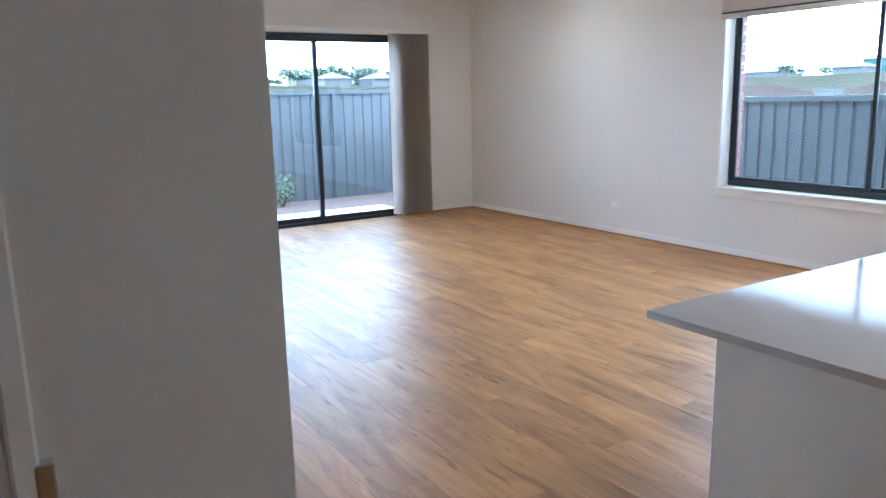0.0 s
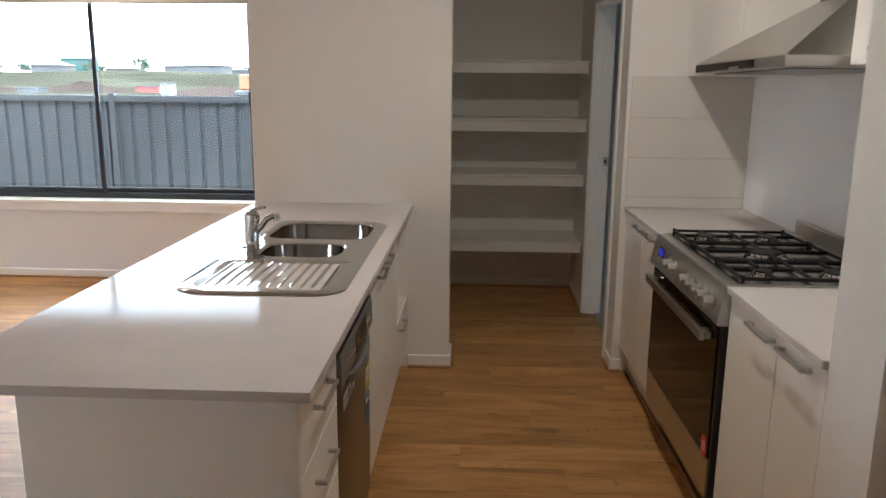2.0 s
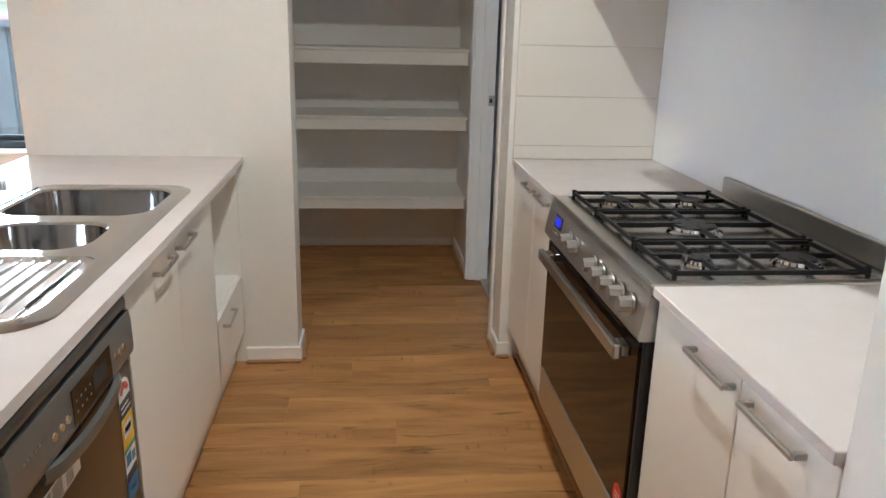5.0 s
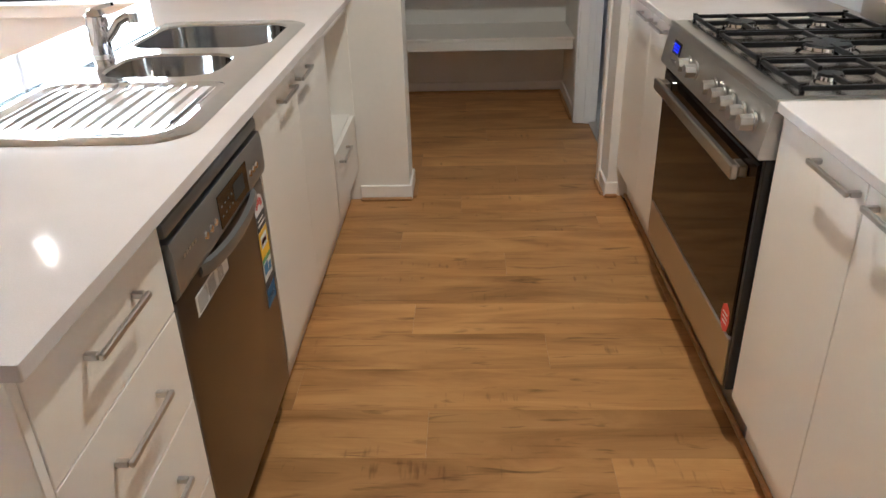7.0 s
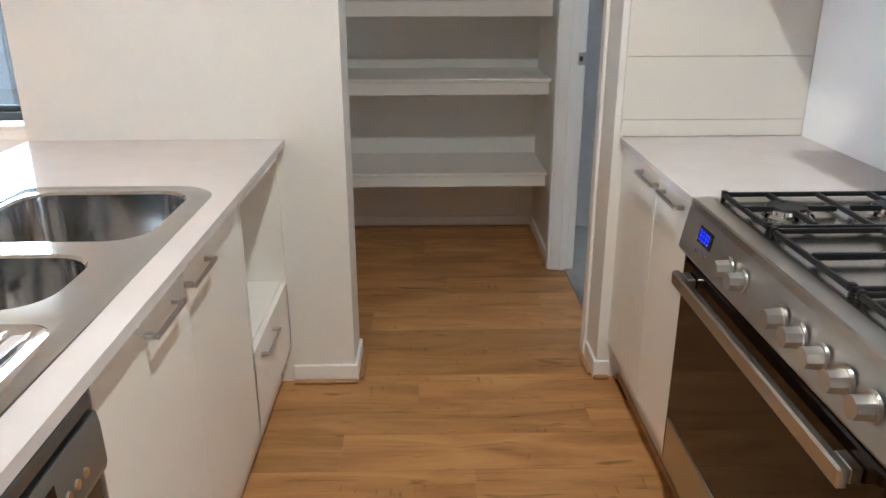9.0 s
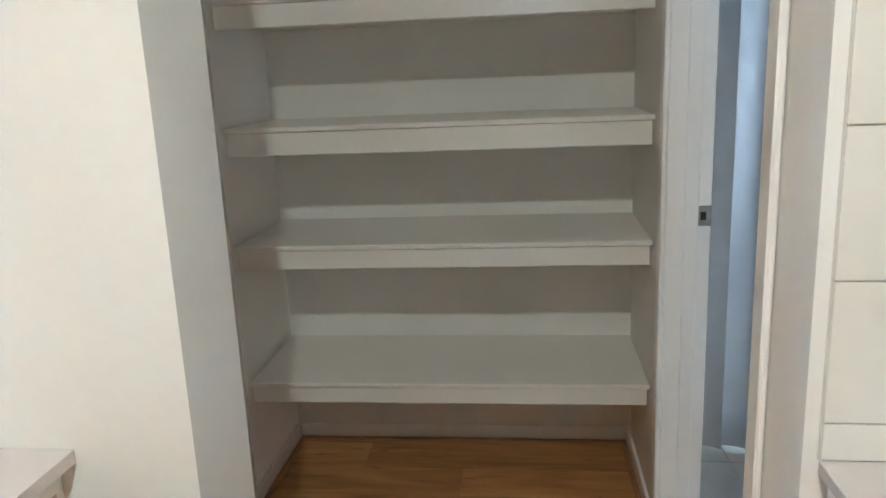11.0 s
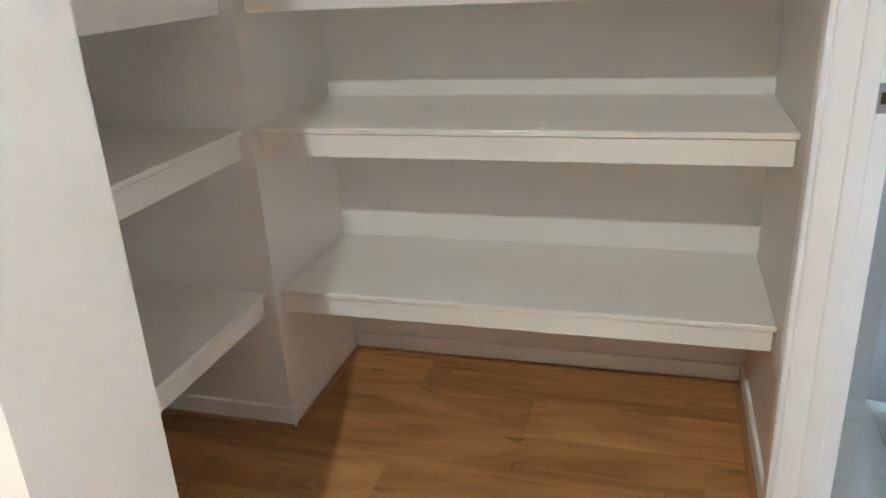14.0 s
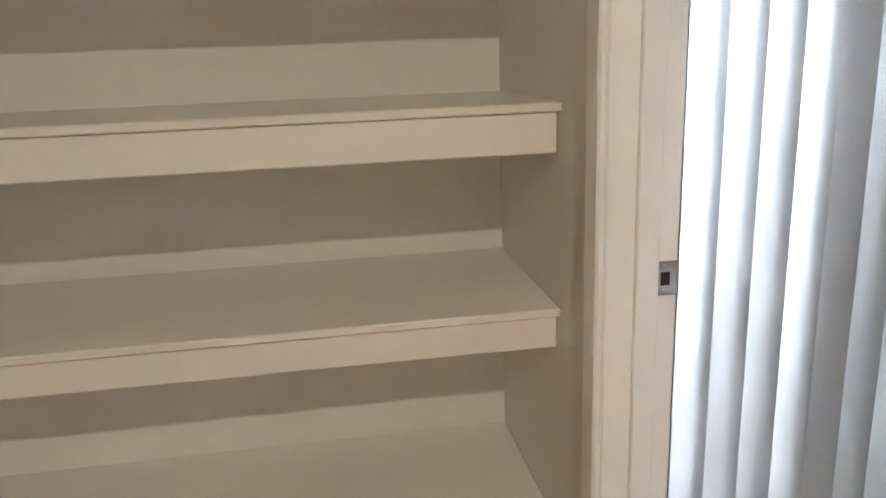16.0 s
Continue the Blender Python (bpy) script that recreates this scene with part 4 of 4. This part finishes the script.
# red warning sticker, a rounded diamond
bm = bmesh.new()
pts = [(4.070 + 0.030 * math.cos(a), 0.338 + 0.040 * math.sin(a)) for a in [radians(45 * k) for k in range(8)]]
loft(bm, [[Vector((x, y, z)) for y, z in pts] for x in (2.4968, 2.4960)], True)
sk2 = part("warning_sticker", bm, M_RED, od, "small red warning sticker")
for z in (0.350, 0.338, 0.326):
    part("print_line", boxes((2.4956, 2.4960, 4.054, 4.086, z - 0.002, z + 0.002)), M_PAPER, sk2)

# burners and trivets
def burner(x, y, r):
    bm = bmesh.new()
    cyl(bm, (x, y, 0.9034), (x, y, 0.909), r * 1.25, r * 1.1, 28)
    b = part("burner", bm, M_SINK, hob, "cast burner base", True)
    bm = bmesh.new()
    cyl(bm, (x, y, 0.9092), (x, y, 0.917), r, r * 0.92, 28)
    for k in range(18):
        a = 2 * math.pi * k / 18
        box(bm, x + r * math.cos(a) - 0.0016, x + r * math.cos(a) + 0.0016, y + r * math.sin(a) - 0.0016, y + r * math.sin(a) + 0.0016, 0.910, 0.9165)
    part("burner_ring", bm, M_CHROME, b, "bright burner ring", True)
    bm = bmesh.new()
    cyl(bm, (x, y, 0.9172), (x, y, 0.923), r * 0.94, r * 0.86, 28)
    part("burner_cap", bm, M_IRON, b, "black burner cap", True)


BURN = ((2.665, 4.145, 0.029), (2.905, 4.145, 0.047), (2.665, 4.765, 0.048), (2.905, 4.765, 0.045))
for b in BURN:
    burner(*b)
burner(2.785, 4.455, 0.066)


def trivet(y0, y1, cx):
    tv = part("trivet", bmesh.new(), M_IRON, hob, "black cast iron trivet")
    bm = bmesh.new()
    x0, x1, z0, z1, w = 2.560, 3.020, 0.911, 0.922, 0.010
    for r in ((x0, x1, y0, y0 + w), (x0, x1, y1 - w, y1), (x0, x0 + w, y0 + w, y1 - w), (x1 - w, x1, y0 + w, y1 - w)):
        box(bm, *r, z0, z1, 0.002)
    ym = (y0 + y1) / 2
    for x in cx:
        for a, b in ((y0 + w, ym - 0.032), (ym + 0.032, y1 - w)):
            box(bm, x - w / 2, x + w / 2, a, b, z0 + 0.001, z1 + 0.003, 0.002)
        for a, b in ((x - 0.105, x - 0.034), (x + 0.034, x + 0.105)):
            box(bm, a, b, ym - w / 2, ym + w / 2, z0 + 0.001, z1 + 0.003, 0.002)
    if len(cx) > 1:
        box(bm, 2.780, 2.780 + w, y0 + w, y1 - w, z0, z1, 0.002)
    else:
        for a, b in ((x0 + w, 2.681), (2.889, x1 - w)):
            box(bm, a, b, ym - w / 2, ym + w / 2, z0, z1 + 0.003, 0.002)
    for x in (x0, x1 - w):
        for y in (y0, y1 - w):
            box(bm, x, x + w, y, y + w, 0.9034, z0, 0.0015)
        for y in (y0 + 0.004, y1 - 0.014):
            box(bm, x - 0.002, x + w + 0.002, y - 0.002, y + w + 0.002, z1, z1 + 0.005, 0.002)
    old = tv.data
    tv.data = mesh_of("trivet", bm, M_IRON)
    tv.data.transform(Matrix.Translation(-ORIGIN[ck.name]))
    bpy.data.meshes.remove(old)


trivet(4.040, 4.290, (2.665, 2.905))
trivet(4.302, 4.612, (2.785,))
trivet(4.624, 4.880, (2.665, 2.905))

# ---- range hood ----
hd = thing("range_hood", (2.86, 4.46, 1.562), "stainless steel canopy range hood over the cooker", "range hood")
HX, HY0, HY1 = 2.612, 4.010, 4.912
part("canopy_lip", boxes((HX, XE - 0.002, HY0, HY1, 1.562, 1.598), bevel=0.003), M_STEEL, hd)
bm = bmesh.new()
CY0, CY1, CX = 4.318, 4.598, 2.940
loft(bm, [[Vector(p) for p in ((HX + 0.004, HY0 + 0.004, 1.5985), (HX + 0.004, HY1 - 0.004, 1.5985), (XE - 0.003, HY1 - 0.004, 1.5985), (XE - 0.003, HY0 + 0.004, 1.5985))],
          [Vector(p) for p in ((CX, CY0, 1.806), (CX, CY1, 1.806), (XE - 0.003, CY1, 1.806), (XE - 0.003, CY0, 1.806))]], True)
part("canopy", bm, M_STEEL, hd)
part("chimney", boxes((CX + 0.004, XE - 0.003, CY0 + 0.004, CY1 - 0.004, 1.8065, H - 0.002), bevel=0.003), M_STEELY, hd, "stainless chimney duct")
cpn = part("control_strip", boxes((HX - 0.0025, HX - 0.0002, 4.26, HY1 - 0.015, 1.567, 1.593)), M_BLACKG, hd, "dark control strip")
for k in range(6):
    part("button", boxes((HX - 0.0045, HX - 0.0026, 4.39 + k * 0.017, 4.402 + k * 0.017, 1.576, 1.565), bevel=0.001), M_CHROME, cpn)
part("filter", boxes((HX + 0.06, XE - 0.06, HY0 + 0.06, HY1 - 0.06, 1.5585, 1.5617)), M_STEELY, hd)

# ---- overhead cabinets ----
def wall_cab(y0, y1, doors, label):
    t = thing("wall_cabinet", (2.95, (y0 + y1) / 2, 1.565), label, "cabinet", "overhead cabinets")
    part("body", boxes((2.797, XE - 0.002, y0, y1, 1.565, 2.40), bevel=0.0012), M_CAB, t)
    n = len(doors)
    for k in range(n):
        a, b = y0 + (y1 - y0) * k / n, y0 + (y1 - y0) * (k + 1) / n
        d = front(t, a, b, 1.565, 2.40, "door", None, None, 0.16, -0.028, 2.778)
        bar_handle(d, "y", 2.778, y1 - 0.215, 1.605, 0.15, -0.028) if doors[k] else None


wall_cab(4.925, NIB - 0.004, (0, 0), "white melamine overhead cabinet beside the range hood")
wall_cab(3.357, 3.968, (0, 1), "white melamine overhead cabinet near the wall end")

# ---- tiled end wall and splashback ----
tw = setting("tile_wall", boxes((PR + 0.02, XE, NIB - 0.003, NIB - 0.0003, BZ1, 1.564)), M_GROUT, "white rectangular wall tiles above the bench", "tiles")
setting("splashback", boxes((XE - 0.008, XE - 0.0004, 3.357, NIB - 0.010, BZ1 + 0.0005, 1.563), bevel=0.001), M_SPLASH, "glossy white splashback behind the cooker", "splashback")

# ---- downlights ----
def downlight(x, y, power):
    d = thing("downlight", (x, y, H), "round white recessed ceiling downlight, lit, some added as fill", "light", "ceiling downlights")
    bm = bmesh.new()
    loft(bm, [[Vector((x + r * math.cos(2 * math.pi * k / 28), y + r * math.sin(2 * math.pi * k / 28), z)) for k in range(28)] for r, z in ((0.036, H - 0.002), (0.038, H - 0.006), (0.052, H - 0.005), (0.055, H - 0.0005))])
    part("bezel", bm, M_TRIM, d, smooth=True)
    bm = bmesh.new()
    cyl(bm, (x, y, H - 0.0005), (x, y, H - 0.003), 0.030, seg=28)
    part("diffuser", bm, M_LAMP, d)
    lamp = new("downlight_lamp", bpy.data.lights.new("downlight_lamp", "AREA"))
    lamp.data.energy, lamp.data.color = power, (1.0, 0.85, 0.68)
    lamp.data.shape, lamp.data.size = "DISK", 0.07
    lamp.location = (x, y, H - 0.03)


LAMP = 2.5
downlight(2.06, 4.15, LAMP)
# assumed lamp, kept to brighten the living room
downlight(-0.95, 6.86, 0.6 * LAMP)
downlight(-4.10, 6.45, 0.6 * LAMP)
# added fill lamp, out of view, for the living room walls and floor
downlight(-4.10, 4.30, 0.6 * LAMP)

# ---- outside ----
def hill(x, y):
    """Height of the land: level yards, then a long rise."""
    d = math.hypot(x + 1, y - 3)
    s = min(1, max(0, (d - 40) / 260))
    w = 1 + 0.10 * math.sin(math.atan2(y, x) * 7 + 0.7) + 0.06 * math.sin(math.atan2(y, x) * 23)
    return -0.22 + 6.5 * s * s * (3 - 2 * s) * w


bm = bmesh.new()
rad = [0, 4, 8, 12, 20, 30, 45, 60, 80, 100, 130, 160, 200, 250, 300, 380, 500, 800, 1500, 3000]
seg = 96
prev = None
for r in rad:
    ring = [bm.verts.new((-1 + r * math.cos(2 * math.pi * k / seg), 3 + r * math.sin(2 * math.pi * k / seg), hill(-1 + r * math.cos(2 * math.pi * k / seg), 3 + r * math.sin(2 * math.pi * k / seg)))) for k in range(seg)]
    if prev:
        for k in range(seg):
            bm.faces.new((prev[k], prev[(k + 1) % seg], ring[(k + 1) % seg], ring[k]))
    prev = ring
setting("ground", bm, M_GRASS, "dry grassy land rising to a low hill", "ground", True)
setting("paving", boxes((-7.85, XW - 0.10, 2.0, 6.75, -0.21, -0.06), bevel=0.01), M_CONC, "pale concrete path outside the sliding door", "paving")
setting("garden_bed", boxes((-9.25, -7.85, 0.0, 9.1, -0.22, -0.09), (-7.85, XW - 0.1, 6.75, 9.1, -0.22, -0.09)), M_MULCH, "bark mulch garden bed along the fence", "garden")
setting("side_path", boxes((-6.4, 6, 7.62, 9.1, -0.22, -0.12)), M_CONC, "concrete side path beside the house", "paving")

def fence_run(x0, y0, x1, y1, z0, z1, posts, label):
    """A steel fence of ribbed sheets between posts, with top and bottom rails."""
    f = thing("fence", (x0, y0, z0), label, "fence", "boundary fences")
    d = Vector((x1 - x0, y1 - y0, 0))
    ln = d.length
    d.normalize()
    n = Vector((-d.y, d.x, 0))
    def at(s, o, z):
        return Vector((x0, y0, 0)) + d * s + n * o + Vector((0, 0, z))
    step = ln / posts
    for k in range(posts):
        a, b = k * step + 0.03, (k + 1) * step - 0.03
        prof = []
        m = max(3, round((b - a) / 0.17))
        w = (b - a) / m
        for i in range(m):
            s = a + (b - a) * i / m
            prof += [(s, 0.0), (s + w * 0.74, 0.0), (s + w * 0.80, 0.016), (s + w * 0.92, 0.016)]
        prof.append((b, 0.0))
        bm = bmesh.new()
        loft(bm, [[at(s, o, z) for s, o in prof] + [at(s, o + 0.004, z) for s, o in reversed(prof)] for z in (z0 + 0.05, z1 - 0.03)])
        part("sheet", bm, M_FENCE, f)
        for za, zb in ((z0 + 0.03, z0 + 0.09), (z1 - 0.06, z1)):
            bm = bmesh.new()
            loft(bm, [[at(s, -0.035, za), at(s, 0.045, za), at(s, 0.045, zb), at(s, -0.035, zb)] for s in (a, b)])
            for ring in (bm.verts[:4], bm.verts[4:]):
                bm.faces.new(ring)
            part("rail", bm, M_FENCE, f)
    for k in range(posts + 1):
        s = k * step
        bm = bmesh.new()
        loft(bm, [[at(s - 0.028, -0.042, z), at(s + 0.028, -0.042, z), at(s + 0.028, 0.052, z), at(s - 0.028, 0.052, z)] for z in (z0 - 0.1, z1 + 0.02)], True)
        part("post", bm, M_FENCE, f)


fence_run(-9.3, 9.15, 5.6, 9.15, -0.22, 1.405, 6, "tall dark grey ribbed steel boundary fence")
fence_run(-9.3, -3.0, -9.3, 9.15, -0.22, 1.62, 5, "tall blue-grey ribbed steel fence behind the yard")

# brick outer skin of the house beside the window
bw = setting("brick_wall", boxes((-6.52, WX0 - 0.004, YN + 0.205, YN + 0.30, -0.2, H), (WX1 + 0.004, 2.70, YN + 0.205, YN + 0.30, -0.2, H), (4.92, 6, YN + 0.205, YN + 0.30, -0.2, H), (2.70, 4.92, YN + 0.205, YN + 0.30, 2.32, H), (WX0 - 0.004, WX1 + 0.004, YN + 0.205, YN + 0.30, WZ1, H),
                                (WX0 - 0.004, WX1 + 0.004, YN + 0.205, YN + 0.30, -0.2, WZ0 - 0.08)), M_MORTAR, "red brick outer wall with pale mortar", "wall")
me = None
for k in range(21):
    z = WZ0 - 0.02 + k * 0.086
    b2 = part("brick", boxes((WX0 - 0.10 - (0.05 if k % 2 else 0), WX0 + 0.016, YN + 0.202, YN + 0.305, z, z + 0.076), bevel=0.003), M_BRICK, bw)
part("brick_sill", boxes((WX0 - 0.002, WX1 + 0.002, YN + 0.202, YN + 0.325, WZ0 - 0.075, WZ0 - 0.004), bevel=0.004), M_BRICK, bw)

# a young shrub by the west fence
sh = thing("shrub", (-8.85, 5.62, -0.09), "young green shrub in the mulch against the fence", "plant")
bm = bmesh.new()
rs = random.Random(5)
for k in range(9):
    a = rs.uniform(0, 6.28)
    tip = (-8.85 + 0.28 * math.cos(a) * rs.random(), 5.62 + 0.28 * math.sin(a) * rs.random(), 0.1 + 0.25 * rs.random())
    cyl(bm, (-8.85, 5.62, -0.1), tip, 0.008, 0.003, 6)
part("stems", bm, M_BARK, sh)
bm = bmesh.new()
for k in range(150):
    a, r, z = rs.uniform(0, 6.28), rs.random() ** 0.6 * 0.22, rs.uniform(0.02, 0.42)
    r *= 1 - 0.5 * abs(z - 0.5)
    c = Vector((-8.85 + r * math.cos(a), 5.62 + r * math.sin(a), z - 0.05))
    m3 = Euler((rs.uniform(-1, 1), rs.uniform(-1, 1), rs.uniform(0, 6.28))).to_matrix()
    bm.faces.new([bm.verts.new(c + m3 @ Vector(p)) for p in ((0, 0, 0), (0.018, 0.03, 0.004), (0, 0.075, 0), (-0.018, 0.03, 0.004))])
tagged(part("leaves", bm, M_LEAF, sh), kind="stuff")

# far houses, trees and works on the rise
def house(x, y, w, d, h, two, wall_m, roof_m, label, turn=0.0):
    z = hill(x, y) - 0.3
    t = thing("house", (x, y, z), label, "house", "far houses")
    hh = h * (2 if two else 1)
    wl_ = part("wall", boxes((x - w / 2, x + w / 2, y - d / 2, y + d / 2, z, z + hh)), wall_m, t)
    bm = bmesh.new()
    e = 0.6
    loft(bm, [[Vector((x + sx * (w / 2 + e), y + sy * (d / 2 + e), z + hh)) for sx, sy in ((-1, -1), (1, -1), (1, 1), (-1, 1))],
              [Vector((x + sx * max(0.3, w / 2 - d / 2), y + sy * 0.15, z + hh + d * 0.22)) for sx, sy in ((-1, -1), (1, -1), (1, 1), (-1, 1))]], True)
    part("roof", bm, roof_m, t)
    for k in range(3):
        xx = x - w * 0.3 + k * w * 0.3
        part("window", boxes((xx - 0.7, xx + 0.7, y - d / 2 - 0.05, y - d / 2 + 0.02, z + hh - 2.2, z + hh - 0.9)), M_FRAME, t)


rs = random.Random(11)
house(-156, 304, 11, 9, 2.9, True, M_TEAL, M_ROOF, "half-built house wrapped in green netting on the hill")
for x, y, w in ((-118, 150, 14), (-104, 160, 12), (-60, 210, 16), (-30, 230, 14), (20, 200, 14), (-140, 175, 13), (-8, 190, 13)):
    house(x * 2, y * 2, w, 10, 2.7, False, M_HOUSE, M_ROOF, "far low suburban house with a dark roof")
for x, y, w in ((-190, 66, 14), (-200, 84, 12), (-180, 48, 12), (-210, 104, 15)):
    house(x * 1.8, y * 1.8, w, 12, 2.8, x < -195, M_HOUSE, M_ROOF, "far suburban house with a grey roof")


def far_tree(x, y, s):
    z = hill(x, y) - 0.2
    t = thing("tree", (x, y, z), "far dark green gum tree on the skyline", "tree", "far trees")
    bm = bmesh.new()
    cyl(bm, (x, y, z), (x + 0.1 * s, y, z + 0.55 * s), 0.05 * s, 0.025 * s, 7)
    for k in range(4):
        a = rs.uniform(0, 6.28)
        cyl(bm, (x + 0.06 * s, y, z + 0.35 * s), (x + 0.35 * s * math.cos(a), y + 0.35 * s * math.sin(a), z + 0.75 * s), 0.022 * s, 0.01 * s, 6)
    part("trunk", bm, M_BARK, t)
    bm = bmesh.new()
    for k in range(90):
        a, r = rs.uniform(0, 6.28), rs.random() ** 0.5 * 0.55 * s
        c = Vector((x + r * math.cos(a), y + r * math.sin(a), z + s * (0.45 + 0.5 * rs.random() * (1 - 0.4 * r / s))))
        m3 = Euler((rs.uniform(-1.5, 1.5), rs.uniform(-1.5, 1.5), rs.uniform(0, 6.28))).to_matrix()
        q = s * rs.uniform(0.07, 0.13)
        bm.faces.new([bm.verts.new(c + m3 @ Vector(p) * q) for p in ((-1, -0.6, 0), (0.2, -1, 0.3), (1, 0, 0), (0.4, 0.9, -0.2), (-0.7, 0.7, 0.2))])
    tagged(part("crown", bm, M_TREE, t), kind="stuff")


for x, y, s in ((-128, 170, 6), (-122, 165, 5), (-110, 175, 6), (-100, 190, 7), (-96, 186, 6), (-90, 192, 6), (-52, 200, 6), (-44, 215, 5), (-16, 220, 7), (8, 230, 6), (-70, 240, 7),
                (-158, 78, 7), (-165, 98, 8), (-163, 67, 7), (-159, 91, 8), (-161, 73, 6), (-160, 70, 8), (-164, 76, 9), (-158, 82, 8), (-170, 88, 10), (-166, 94, 8), (-175, 60, 7), (-168, 100, 9), (-172, 108, 8), (-160, 64, 7)):
    far_tree(x * 1.9, y * 1.9, s * (0.9 if x > -150 else 1.15))

for k in range(46):
    a = radians(rs.uniform(82, 172))
    d = rs.uniform(300, 420)
    far_tree(-1 + d * math.cos(a), 3 + d * math.sin(a), rs.uniform(3.5, 7))
for k in range(16):
    a = radians(rs.uniform(85, 170))
    d = rs.uniform(240, 380)
    house(-1 + d * math.cos(a), 3 + d * math.sin(a), rs.uniform(9, 15), 9, 2.6, False, M_HOUSE, M_ROOF, "far low suburban house with a dark roof")


def heap(x, y, r, h, name, material, label):
    z = hill(x, y) - 0.1
    bm = bmesh.new()
    loops = []
    for u in (0, 0.35, 0.7, 0.95):
        loops.append([Vector((x + r * (1 - u) * (1 + 0.25 * noise.noise(Vector((k * 0.9, u * 3, x)))) * math.cos(2 * math.pi * k / 18), y + 0.5 * r * (1 - u) * math.sin(2 * math.pi * k / 18), z + h * u * (1 + 0.3 * noise.noise(Vector((k * 0.7, u, y)))))) for k in range(18)])
    loft(bm, loops, True)
    solid(name, bm, material, label, "earth heap", "earth heaps", smooth=True, at=(x, y, z))


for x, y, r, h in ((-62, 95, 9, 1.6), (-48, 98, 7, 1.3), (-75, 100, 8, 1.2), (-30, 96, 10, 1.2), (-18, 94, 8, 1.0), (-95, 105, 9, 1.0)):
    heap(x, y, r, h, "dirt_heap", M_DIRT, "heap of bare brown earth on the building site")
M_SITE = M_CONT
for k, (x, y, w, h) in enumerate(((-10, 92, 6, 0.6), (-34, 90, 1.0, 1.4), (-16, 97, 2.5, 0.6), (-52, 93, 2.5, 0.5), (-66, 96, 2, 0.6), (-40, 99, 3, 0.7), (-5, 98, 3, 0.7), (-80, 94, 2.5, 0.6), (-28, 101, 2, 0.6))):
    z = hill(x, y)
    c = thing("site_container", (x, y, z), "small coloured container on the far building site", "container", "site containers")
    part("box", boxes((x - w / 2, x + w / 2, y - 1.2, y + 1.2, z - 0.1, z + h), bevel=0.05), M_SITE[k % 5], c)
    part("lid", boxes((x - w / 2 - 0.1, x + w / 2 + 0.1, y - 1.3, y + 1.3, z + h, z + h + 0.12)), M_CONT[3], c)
ex = thing("excavator", (-25, 92, hill(-25, 92)), "small orange excavator on the far building site", "excavator")
z = hill(-25, 92)
part("tracks", boxes((-26.6, -23.4, 91, 93, z, z + 0.8), bevel=0.2), M_BLACK, ex)
part("cab", boxes((-26, -24.2, 91.2, 92.8, z + 0.82, z + 2.6), bevel=0.15), M_ORANGE, ex)
bm = bmesh.new()
tube(bm, [(-24.2, 92, z + 1.4), (-22.6, 92, z + 3.2), (-21.0, 92, z + 2.6), (-20.4, 92, z + 1.2)], 0.2, 6)
part("boom", bm, M_ORANGE, ex)

# ---- pieces: wall tiles, floor tiles, floor planks ----
for row in range(4):
    z0 = BZ1 + 0.002 + (0.056 if row else 0) + max(0, row - 1) * 0.202
    z1 = BZ1 + 0.056 if row == 0 else z0 + 0.200
    part("tile", boxes((PR + 0.022, XE - 0.009, NIB - 0.010, NIB - 0.003, z0, min(z1, 1.564)), bevel=0.0012), M_TILEW, tw)
lf = bpy.data.objects["laundry_floor"]
for i in range(9):
    for j in range(4):
        x0, y0 = 2.60 + (i - 1) * 0.30 + 0.232, 7.257 - 0.482 * (j - 0) - 0.0
        part("tile", boxes((max(2.60, x0), min(LX, x0 + 0.297), max(5.787, y0 - 0.0), min(YN, y0 + 0.479), -0.004, 0.0), bevel=0.0008), M_FLOORT, lf)

fl = bpy.data.objects["floor"]
PW, PLEN = 0.190, 1.21
rp = random.Random(3)
rows_ = int((YN - 0.9) / PW) + 2
for r in range(rows_):
    y0 = 0.70 + r * PW + 0.012
    y1 = min(y0 + PW, YN)
    if y1 - y0 < 0.02:
        continue
    spans = [(XW, XE)] if y1 <= NIB + 0.02 else ([(XW, 0.575), (0.66, 2.556)])
    shift = (r * 0.437 + rp.uniform(0, 0.15)) % PLEN
    for a, b in spans:
        x = a - shift
        while x < b:
            p0, p1 = max(a, x), min(b, x + PLEN)
            if p1 - p0 > 0.01:
                part("plank", boxes((p0 + 0.00025, p1 - 0.00025, y0 + 0.00025, y1 - 0.00025, -0.012, 0.0), bevel=0.0004), M_PLANK, fl)
            x += PLEN
part("hall_boards", boxes((0.77, XE, YS, 0.712, -0.012, -0.0005)), M_PLANK, fl)
